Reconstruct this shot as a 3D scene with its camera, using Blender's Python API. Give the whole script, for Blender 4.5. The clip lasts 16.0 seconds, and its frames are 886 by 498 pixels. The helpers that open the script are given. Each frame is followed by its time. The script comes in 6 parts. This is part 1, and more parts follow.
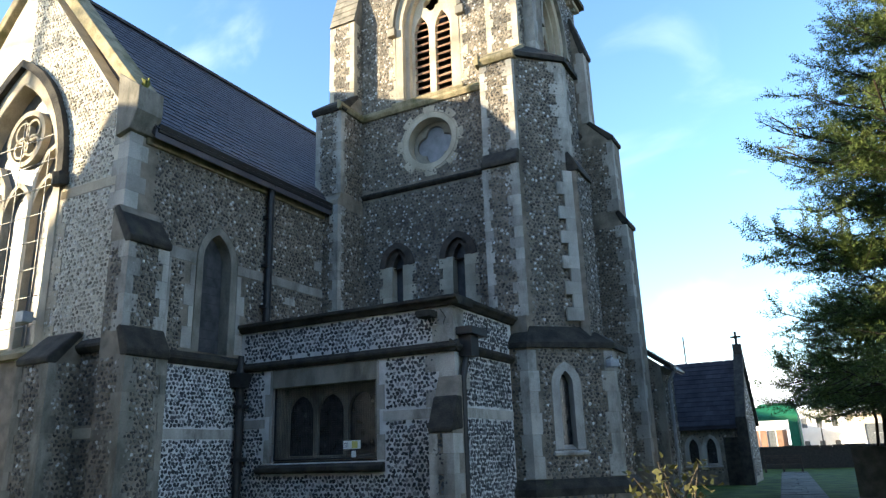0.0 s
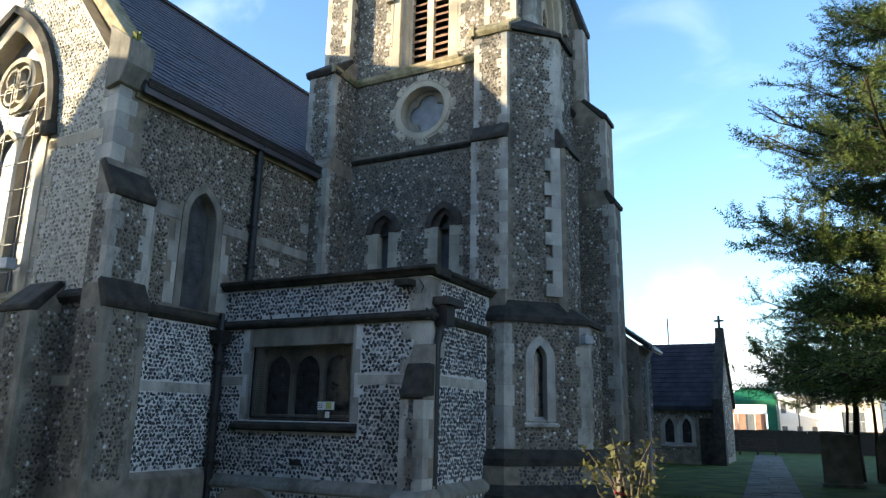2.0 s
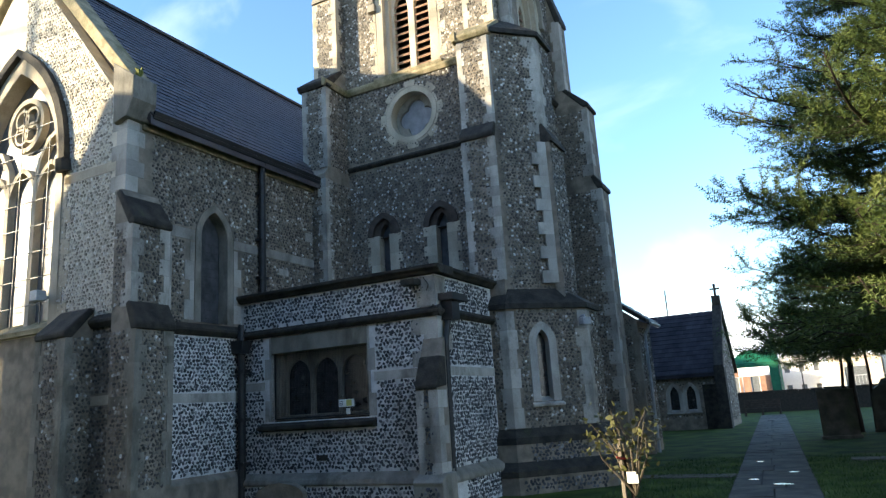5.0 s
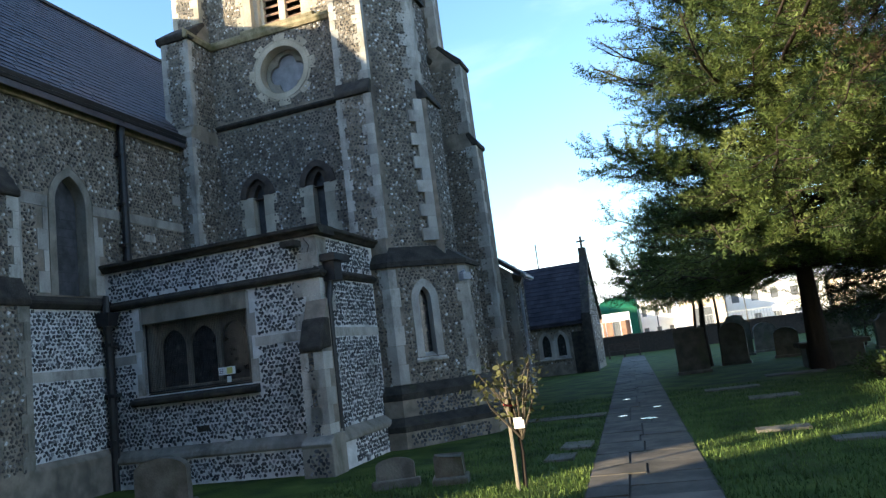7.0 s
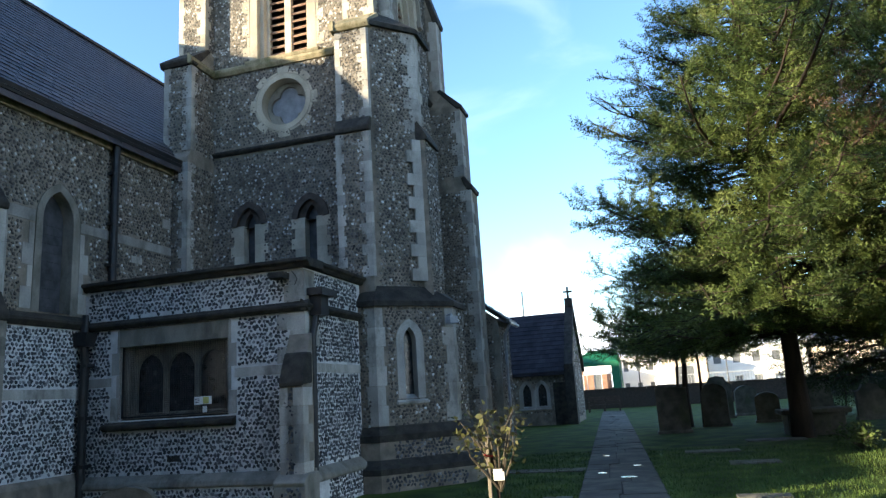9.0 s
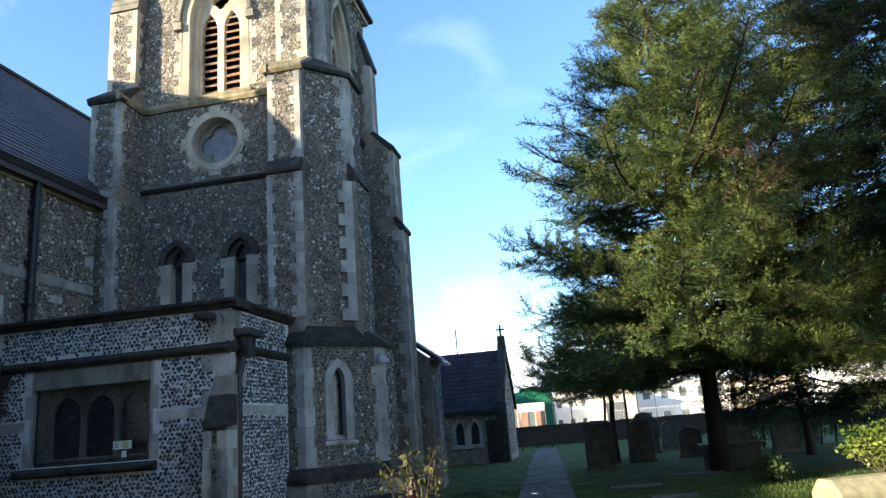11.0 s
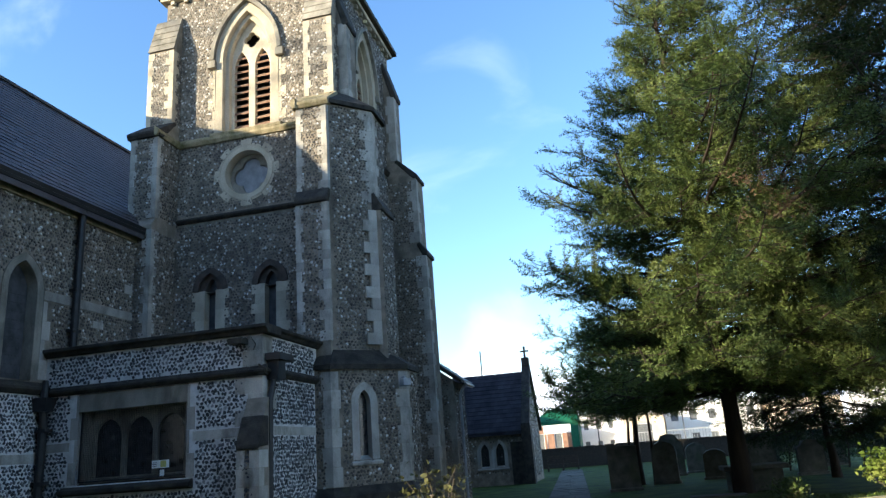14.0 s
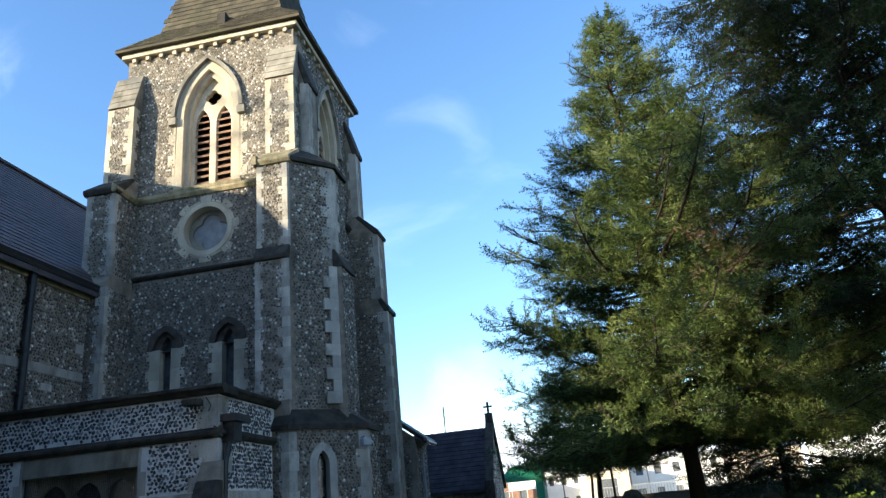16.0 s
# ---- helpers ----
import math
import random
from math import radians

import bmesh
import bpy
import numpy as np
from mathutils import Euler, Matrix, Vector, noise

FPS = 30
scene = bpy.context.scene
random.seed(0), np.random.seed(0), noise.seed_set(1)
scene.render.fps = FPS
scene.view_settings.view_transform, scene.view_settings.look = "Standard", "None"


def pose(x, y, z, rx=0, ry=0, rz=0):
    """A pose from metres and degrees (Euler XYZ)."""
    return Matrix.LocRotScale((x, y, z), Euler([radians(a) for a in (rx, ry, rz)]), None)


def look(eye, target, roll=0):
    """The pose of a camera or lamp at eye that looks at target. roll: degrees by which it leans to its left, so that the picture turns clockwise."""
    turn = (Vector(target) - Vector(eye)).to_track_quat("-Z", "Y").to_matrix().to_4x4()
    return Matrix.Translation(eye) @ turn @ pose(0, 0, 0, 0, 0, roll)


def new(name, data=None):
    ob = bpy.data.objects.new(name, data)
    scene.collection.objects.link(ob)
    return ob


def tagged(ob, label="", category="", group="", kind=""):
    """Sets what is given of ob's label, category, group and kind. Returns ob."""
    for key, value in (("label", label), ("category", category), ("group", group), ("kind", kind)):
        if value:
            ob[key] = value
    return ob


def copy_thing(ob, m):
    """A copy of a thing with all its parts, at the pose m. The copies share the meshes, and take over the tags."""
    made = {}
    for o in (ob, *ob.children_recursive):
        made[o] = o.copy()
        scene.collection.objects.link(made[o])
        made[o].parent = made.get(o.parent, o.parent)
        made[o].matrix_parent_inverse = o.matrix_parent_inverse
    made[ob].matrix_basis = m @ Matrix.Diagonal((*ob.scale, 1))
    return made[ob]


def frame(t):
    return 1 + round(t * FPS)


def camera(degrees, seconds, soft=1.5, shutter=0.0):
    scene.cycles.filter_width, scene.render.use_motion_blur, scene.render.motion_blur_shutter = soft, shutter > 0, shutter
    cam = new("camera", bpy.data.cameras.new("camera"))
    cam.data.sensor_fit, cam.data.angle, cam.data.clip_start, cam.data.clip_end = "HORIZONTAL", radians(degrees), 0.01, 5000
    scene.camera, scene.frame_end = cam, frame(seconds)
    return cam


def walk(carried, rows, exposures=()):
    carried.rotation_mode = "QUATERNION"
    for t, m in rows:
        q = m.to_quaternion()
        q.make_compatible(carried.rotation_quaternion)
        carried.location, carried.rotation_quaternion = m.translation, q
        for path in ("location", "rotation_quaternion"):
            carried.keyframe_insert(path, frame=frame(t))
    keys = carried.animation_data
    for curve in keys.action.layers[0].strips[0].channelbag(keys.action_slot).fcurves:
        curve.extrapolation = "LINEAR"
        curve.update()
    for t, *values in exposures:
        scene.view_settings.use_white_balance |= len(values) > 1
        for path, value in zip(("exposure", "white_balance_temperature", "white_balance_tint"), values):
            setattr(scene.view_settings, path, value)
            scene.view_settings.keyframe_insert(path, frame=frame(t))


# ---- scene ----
EXPO = [(0.0, 1.88, 6700, 7), (1.8, 1.76, 6750, 7), (3.5, 1.7, 6700, 7), (5.5, 1.84, 6650, 7), (7.0, 1.88, 6650, 7), (10.5, 1.72, 6450, 7), (12.5, 1.62, 6350, 7), (16.0, 1.46, 6250, 7)]
cam = camera(64.18, 16.0, soft=1.35)
PATH = [  # seconds, x, y, z, yaw, pitch, roll
    (0, 0.003, -0.004, 1.605, 28.43, 16.22, 1.89),
    (0.5, 0.045, -0.098, 1.605, 26.96, 16.12, 0.33),
    (1, 0.046, -0.090, 1.606, 24.49, 16.36, -1.25),
    (1.5, 0.116, -0.030, 1.606, 23.96, 16.92, -1.31),
    (2, 0.277, -0.017, 1.607, 27.30, 13.63, -1.10),
    (2.5, 0.367, -0.093, 1.609, 27.69, 13.68, -0.28),
    (3, 0.390, -0.398, 1.606, 27.58, 17.56, 0.59),
    (3.5, 0.476, -0.676, 1.609, 28.32, 14.82, 2.25),
    (3.7, 0.467, -0.690, 1.611, 27.75, 13.42, 3.01),
    (5.8, 0.665, -0.781, 1.585, 28.32, 12.05, 4.09),
    (6, 0.611, -0.779, 1.589, 26.28, 11.03, 5.28),
    (6.5, 0.521, -0.761, 1.598, 21.17, 9.52, 7.37),
    (7, 0.453, -0.754, 1.596, 18.39, 8.56, 7.27),
    (7.5, 0.407, -0.719, 1.602, 15.22, 9.87, 5.19),
    (8, 0.392, -0.699, 1.603, 15.81, 10.07, 4.50),
    (8.2, 0.384, -0.718, 1.607, 17.27, 10.79, 4.07),
    (10.3, 0.397, -0.730, 1.656, 13.34, 13.08, 3.43),
    (10.5, 0.453, -0.774, 1.655, 12.72, 13.98, 3.64),
    (11, 0.572, -0.912, 1.643, 11.57, 14.35, 4.42),
    (11.5, 0.579, -1.024, 1.637, 10.67, 15.15, 4.89),
    (12, 0.547, -1.207, 1.626, 9.80, 16.35, 5.94),
    (12.5, 0.571, -1.281, 1.624, 8.49, 16.68, 6.56),
    (13, 0.692, -1.330, 1.609, 9.51, 15.80, 5.52),
    (13.5, 0.757, -1.395, 1.610, 11.84, 15.26, 4.16),
    (14, 0.790, -1.452, 1.615, 13.71, 16.16, 4.25),
    (14.5, 0.814, -1.468, 1.635, 13.30, 17.20, 4.70),
    (15, 0.828, -1.477, 1.647, 12.66, 18.47, 5.25),
    (15.5, 0.833, -1.486, 1.649, 11.78, 19.44, 5.35),
    (16, 0.859, -1.492, 1.651, 10.97, 20.27, 5.42),
]
walk(cam, [(t, pose(x, y, z, 90 + pitch, roll, yaw)) for t, x, y, z, yaw, pitch, roll in PATH],
     exposures=EXPO)


# ---- world and sun ----
SUN_WAY = Vector((1.18, 1.0, -0.36)).normalized()   # the way the sunlight travels
elev = math.asin(-SUN_WAY.z)
azim = math.atan2(-SUN_WAY.x, -SUN_WAY.y)           # where the sun stands, from +y towards +x
world = bpy.data.worlds.new("sky")
scene.world = world
world.use_nodes = True
wn, wl = world.node_tree.nodes, world.node_tree.links
wn.clear()
w_out, w_bg = wn.new("ShaderNodeOutputWorld"), wn.new("ShaderNodeBackground")
w_sky = wn.new("ShaderNodeTexSky")
w_sky.sky_type, w_sky.sun_disc = "NISHITA", False
w_sky.sun_elevation, w_sky.sun_rotation = elev, azim
w_sky.air_density, w_sky.dust_density, w_sky.ozone_density = 1.0, 0.5, 2.5
w_tc, w_sep = wn.new("ShaderNodeTexCoord"), wn.new("ShaderNodeSeparateXYZ")
wl.new(w_tc.outputs["Generated"], w_sep.inputs[0])
# thin low cloud: a white bank near the horizon, wisps above
w_map = wn.new("ShaderNodeMapping")
w_map.inputs["Scale"].default_value = (3.0, 3.0, 8.0)
wl.new(w_tc.outputs["Generated"], w_map.inputs[0])
w_noise = wn.new("ShaderNodeTexNoise")
w_noise.inputs["Scale"].default_value, w_noise.inputs["Detail"].default_value = 1.6, 6.0
wl.new(w_map.outputs[0], w_noise.inputs["Vector"])
w_low = wn.new("ShaderNodeMapRange")
w_low.inputs["From Min"].default_value, w_low.inputs["From Max"].default_value = 0.02, 0.15
w_low.inputs["To Min"].default_value, w_low.inputs["To Max"].default_value = 0.62, -0.22
wl.new(w_sep.outputs["Z"], w_low.inputs["Value"])
w_add = wn.new("ShaderNodeMath")
w_add.operation = "ADD"
wl.new(w_low.outputs[0], w_add.inputs[0])
wl.new(w_noise.outputs[0], w_add.inputs[1])
w_ramp = wn.new("ShaderNodeMapRange")
w_ramp.interpolation_type = "SMOOTHSTEP"
w_ramp.inputs["From Min"].default_value, w_ramp.inputs["From Max"].default_value = 0.5, 0.85
wl.new(w_add.outputs[0], w_ramp.inputs["Value"])
w_map2 = wn.new("ShaderNodeMapping")
w_map2.inputs["Scale"].default_value, w_map2.inputs["Rotation"].default_value = (2.2, 5.0, 3.4), (0.5, 0.3, 0.6)
wl.new(w_tc.outputs["Generated"], w_map2.inputs[0])
w_wisp = wn.new("ShaderNodeTexNoise")
w_wisp.inputs["Scale"].default_value, w_wisp.inputs["Detail"].default_value, w_wisp.inputs["Distortion"].default_value = 1.5, 8.0, 0.6
wl.new(w_map2.outputs[0], w_wisp.inputs["Vector"])
w_thin = wn.new("ShaderNodeMapRange")
w_thin.interpolation_type = "SMOOTHSTEP"
w_thin.inputs["From Min"].default_value, w_thin.inputs["From Max"].default_value = 0.56, 0.8
w_thin.inputs["To Max"].default_value = 0.13
wl.new(w_wisp.outputs[0], w_thin.inputs["Value"])
w_cloud = wn.new("ShaderNodeMath")
w_cloud.operation = "MAXIMUM"
wl.new(w_ramp.outputs[0], w_cloud.inputs[0])
wl.new(w_thin.outputs[0], w_cloud.inputs[1])
w_mix = wn.new("ShaderNodeMix")
w_mix.data_type = "RGBA"
w_mix.inputs["B"].default_value = (6.5, 6.8, 7.2, 1)
wl.new(w_cloud.outputs[0], w_mix.inputs["Factor"])
w_hsv = wn.new("ShaderNodeHueSaturation")
w_hsv.inputs["Hue"].default_value, w_hsv.inputs["Saturation"].default_value = 0.505, 1.1
wl.new(w_sky.outputs[0], w_hsv.inputs["Color"])
wl.new(w_hsv.outputs[0], w_mix.inputs["A"])
wl.new(w_mix.outputs["Result"], w_bg.inputs["Color"])
w_bg.inputs["Strength"].default_value = 0.165
wl.new(w_bg.outputs[0], w_out.inputs[0])

sun = new("sun", bpy.data.lights.new("sun", "SUN"))
sun.data.energy, sun.data.angle, sun.data.color = 5.0, radians(0.6), (1.0, 0.85, 0.61)
sun.matrix_world = look((-60, -50, 30), Vector((-60, -50, 30)) + SUN_WAY)
from mathutils.geometry import tessellate_polygon

# ---- building tools ----
class M:
    """Gathers vertices and faces of one mesh."""
    def __init__(self):
        self.v, self.f = [], []

    def add(self, vs, fs):
        n = len(self.v)
        self.v += [tuple(p) for p in vs]
        self.f += [tuple(n + i for i in f) for f in fs]
        return self

    def box(self, x0, x1, y0, y1, z0, z1):
        vs = [(x, y, z) for z in (z0, z1) for x, y in ((x0, y0), (x1, y0), (x1, y1), (x0, y1))]
        return self.add(vs, [(3, 2, 1, 0), (4, 5, 6, 7), (0, 1, 5, 4), (1, 2, 6, 5), (2, 3, 7, 6), (3, 0, 4, 7)])

    def extrude(self, ring, step):
        """A closed solid from a planar ring of points and a step vector."""
        n, step = len(ring), Vector(step)
        vs = [Vector(p) for p in ring] + [Vector(p) + step for p in ring]
        return self.add(vs, [tuple(range(n - 1, -1, -1)), tuple(range(n, 2 * n))] +
                        [(i, (i + 1) % n, n + (i + 1) % n, n + i) for i in range(n)])

    def column(self, plan, z0, z1):
        return self.extrude([(x, y, z0) for x, y in plan], (0, 0, z1 - z0))

    def frustum(self, plan0, z0, plan1, z1):
        n = len(plan0)
        vs = [(x, y, z0) for x, y in plan0] + [(x, y, z1) for x, y in plan1]
        return self.add(vs, [tuple(range(n - 1, -1, -1)), tuple(range(n, 2 * n))] +
                        [(i, (i + 1) % n, n + (i + 1) % n, n + i) for i in range(n)])

    def tube(self, points, radii, sides=8, caps=True):
        pts = [Vector(p) for p in points]
        if not isinstance(radii, (list, tuple)):
            radii = [radii] * len(pts)
        base, fs, vs = None, [], []
        for i, p in enumerate(pts):
            way = (pts[min(i + 1, len(pts) - 1)] - pts[max(i - 1, 0)]).normalized()
            if base is None:
                base = way.orthogonal().normalized()
            base = (base - way * base.dot(way)).normalized()
            other = way.cross(base)
            for k in range(sides):
                a = 2 * math.pi * k / sides
                vs.append(p + (base * math.cos(a) + other * math.sin(a)) * radii[i])
        for i in range(len(pts) - 1):
            for k in range(sides):
                a, b = i * sides + k, i * sides + (k + 1) % sides
                fs.append((a, b, b + sides, a + sides))
        if caps:
            fs += [tuple(range(sides - 1, -1, -1)), tuple(range(len(vs) - sides, len(vs)))]
        return self.add(vs, fs)

    def mesh(self, name):
        me = bpy.data.meshes.new(name)
        me.from_pydata(self.v, [], self.f)
        me.update()
        return me


class Face:
    """An upright wall face: origin (x, y), direction u along it, v up, d outwards."""
    def __init__(self, x, y, ux, uy):
        self.o, self.u = Vector((x, y, 0)), Vector((ux, uy, 0)).normalized()
        self.n = Vector((self.u.y, -self.u.x, 0))

    def at(self, u, v, d=0.0):
        return self.o + self.u * u + self.n * d + Vector((0, 0, v))

    def panel(self, m, outer, holes=(), d1=0.0, d0=-0.3):
        """A slab with holes through it."""
        loops = [outer, *holes]
        tris = tessellate_polygon([[Vector((p[0], p[1], 0)) for p in lp] for lp in loops])
        flat = [p for lp in loops for p in lp]
        n = len(flat)
        vs = [self.at(u, v, d1) for u, v in flat] + [self.at(u, v, d0) for u, v in flat]
        fs = []
        for a, b, c in tris:
            pa, pb, pc = flat[a], flat[b], flat[c]
            if (pb[0] - pa[0]) * (pc[1] - pa[1]) - (pb[1] - pa[1]) * (pc[0] - pa[0]) < 0:
                b, c = c, b
            fs += [(a, b, c), (n + a, n + c, n + b)]
        k = 0
        for lp in loops:
            for i in range(len(lp)):
                a, b = k + i, k + (i + 1) % len(lp)
                fs.append((a, b, n + b, n + a))
            k += len(lp)
        return m.add(vs, fs)

    def box(self, m, u0, u1, v0, v1, d0, d1):
        return m.extrude([self.at(u0, v0, d0), self.at(u1, v0, d0), self.at(u1, v0, d1), self.at(u0, v0, d1)], (0, 0, v1 - v0))

    def profile(self, m, u0, u1, prof):
        """prof: ring of (d, v), drawn out along u."""
        return m.extrude([self.at(u0, v, d) for d, v in prof], self.u * (u1 - u0))

    def string(self, m, u0, u1, v, h=0.16, p=0.09):
        return self.profile(m, u0, u1, [(-0.03, v - h / 2), (p * 0.45, v - h / 2), (p, v - h * 0.1), (p, v + h * 0.12), (-0.03, v + h * 0.75)])

    def bar(self, m, pts, w, d0, d1, closed=False):
        """A flat bar of width w that follows points (u, v) on the face."""
        n = len(pts)
        left, right = [], []
        for i in range(n):
            a = pts[(i - 1) % n] if closed or i else pts[0]
            b = pts[(i + 1) % n] if closed or i < n - 1 else pts[-1]
            tu, tv = b[0] - a[0], b[1] - a[1]
            k = math.hypot(tu, tv) or 1
            left.append((pts[i][0] - tv / k * w / 2, pts[i][1] + tu / k * w / 2))
            right.append((pts[i][0] + tv / k * w / 2, pts[i][1] - tu / k * w / 2))
        vs = [self.at(*p, d1) for p in left] + [self.at(*p, d1) for p in right] + [self.at(*p, d0) for p in left] + [self.at(*p, d0) for p in right]
        fs = []
        for i in range(n if closed else n - 1):
            j = (i + 1) % n
            fs += [(i, n + i, n + j, j), (2 * n + j, 3 * n + j, 3 * n + i, 2 * n + i), (i, j, 2 * n + j, 2 * n + i), (n + j, n + i, 3 * n + i, 3 * n + j)]
        if not closed:
            fs += [(0, 2 * n, 3 * n, n), (n - 1, 2 * n - 1, 4 * n - 1, 3 * n - 1)]
        return m.add(vs, fs)


def arch(c, half, base, spring, apex, n=8):
    """A pointed opening as a ring of (u, v), from the lower left round to the lower right, anticlockwise."""
    rise = apex - spring
    rad = (half * half + rise * rise) / (2 * half)
    right, top = [], math.asin(min(1, rise / rad))
    for i in range(n + 1):
        a = top * i / n
        right.append((c + half - rad + rad * math.cos(a), spring + rad * math.sin(a)))
    left = [(2 * c - u, v) for u, v in reversed(right[:-1])]
    return [(c - half, base), (c + half, base)] + right + left


def ring(c, v, r, n=24):
    return [(c + r * math.cos(2 * math.pi * i / n), v + r * math.sin(2 * math.pi * i / n)) for i in range(n)]


def rect(u0, u1, v0, v1):
    return [(u0, v0), (u1, v0), (u1, v1), (u0, v1)]


def thing(name, at, label, category, group="", kind=""):
    ob = new(name)
    ob.location = at
    ob.empty_display_size = 0.2
    return tagged(ob, label, category, group, kind)


def part(name, m, material, parent=None, label="", bevel=0.0, smooth=False):
    """One mesh object, given in world places, under a thing or a part."""
    me = m.mesh(name) if isinstance(m, M) else m
    if parent is not None and parent.type == "MESH" and not parent.data.vertices and me.vertices:
        # the first mesh given to a still empty part becomes that part's own body
        if material and not me.materials:
            me.materials.append(material)
        parent.data = me
        if bevel:
            mod = parent.modifiers.new("worn_edges", "BEVEL")
            mod.width, mod.segments, mod.limit_method = bevel, 2, "ANGLE"
        return parent
    if material and not me.materials:
        me.materials.append(material)
    if smooth:
        me.polygons.foreach_set("use_smooth", [True] * len(me.polygons))
    ob = new(name, me)
    if parent is not None:
        ob.parent = parent
        if parent.type == "EMPTY":
            ob.matrix_parent_inverse = Matrix.Translation(-parent.location)
    if bevel:
        mod = ob.modifiers.new("worn_edges", "BEVEL")
        mod.width, mod.segments, mod.limit_method = bevel, 2, "ANGLE"
    if label:
        ob["label"] = label
    return ob


def quoins(parent, corner, u1, u2, z0, z1, material, h=0.3, long=0.36, short=0.2, ret=None):
    """Alternate long and short corner stones up one corner, between a face that ends along u1 and one that starts along u2."""
    e, u1, u2 = Vector((*corner, 0)), Vector((*u1, 0)).normalized(), Vector((*u2, 0)).normalized()
    n1, n2 = Vector((u1.y, -u1.x, 0)), Vector((u2.y, -u2.x, 0))
    mid = (n1 + n2) / max(0.3, 1 + n1.dot(n2))
    count = max(1, round((z1 - z0) / h))
    h = (z1 - z0) / count
    shapes = []
    for a, b in ((long, ret or short), (short, ret or long)):
        r = [e - u1 * a + n1 * 0.014, e + mid * 0.014, e + u2 * b + n2 * 0.014, e + u2 * b - n2 * 0.05, e - mid * 0.05, e - u1 * a - n1 * 0.05]
        shapes.append(M().extrude(r, (0, 0, h - 0.004)).mesh("quoin"))
        shapes[-1].materials.append(material)
    for i in range(count):
        ob = part("quoin", shapes[i % 2], None, parent)
        ob.location.z = z0 + i * h


def jambs(parent, face, u, v0, v1, side, material, h=0.3, long=0.3, short=0.17, d=0.012):
    """Toothed jamb stones beside an opening's edge at u; side -1 goes to smaller u."""
    count = max(1, round((v1 - v0) / h))
    h = (v1 - v0) / count
    shapes = []
    for w in (long, short):
        a, b = sorted((u, u + side * w))
        m = M()
        face.box(m, a, b, 0, h - 0.004, -0.05, d)
        shapes.append(m.mesh("jamb_stone"))
        shapes[-1].materials.append(material)
    for i in range(count):
        ob = part("jamb_stone", shapes[i % 2], None, parent)
        ob.location.z = v0 + i * h

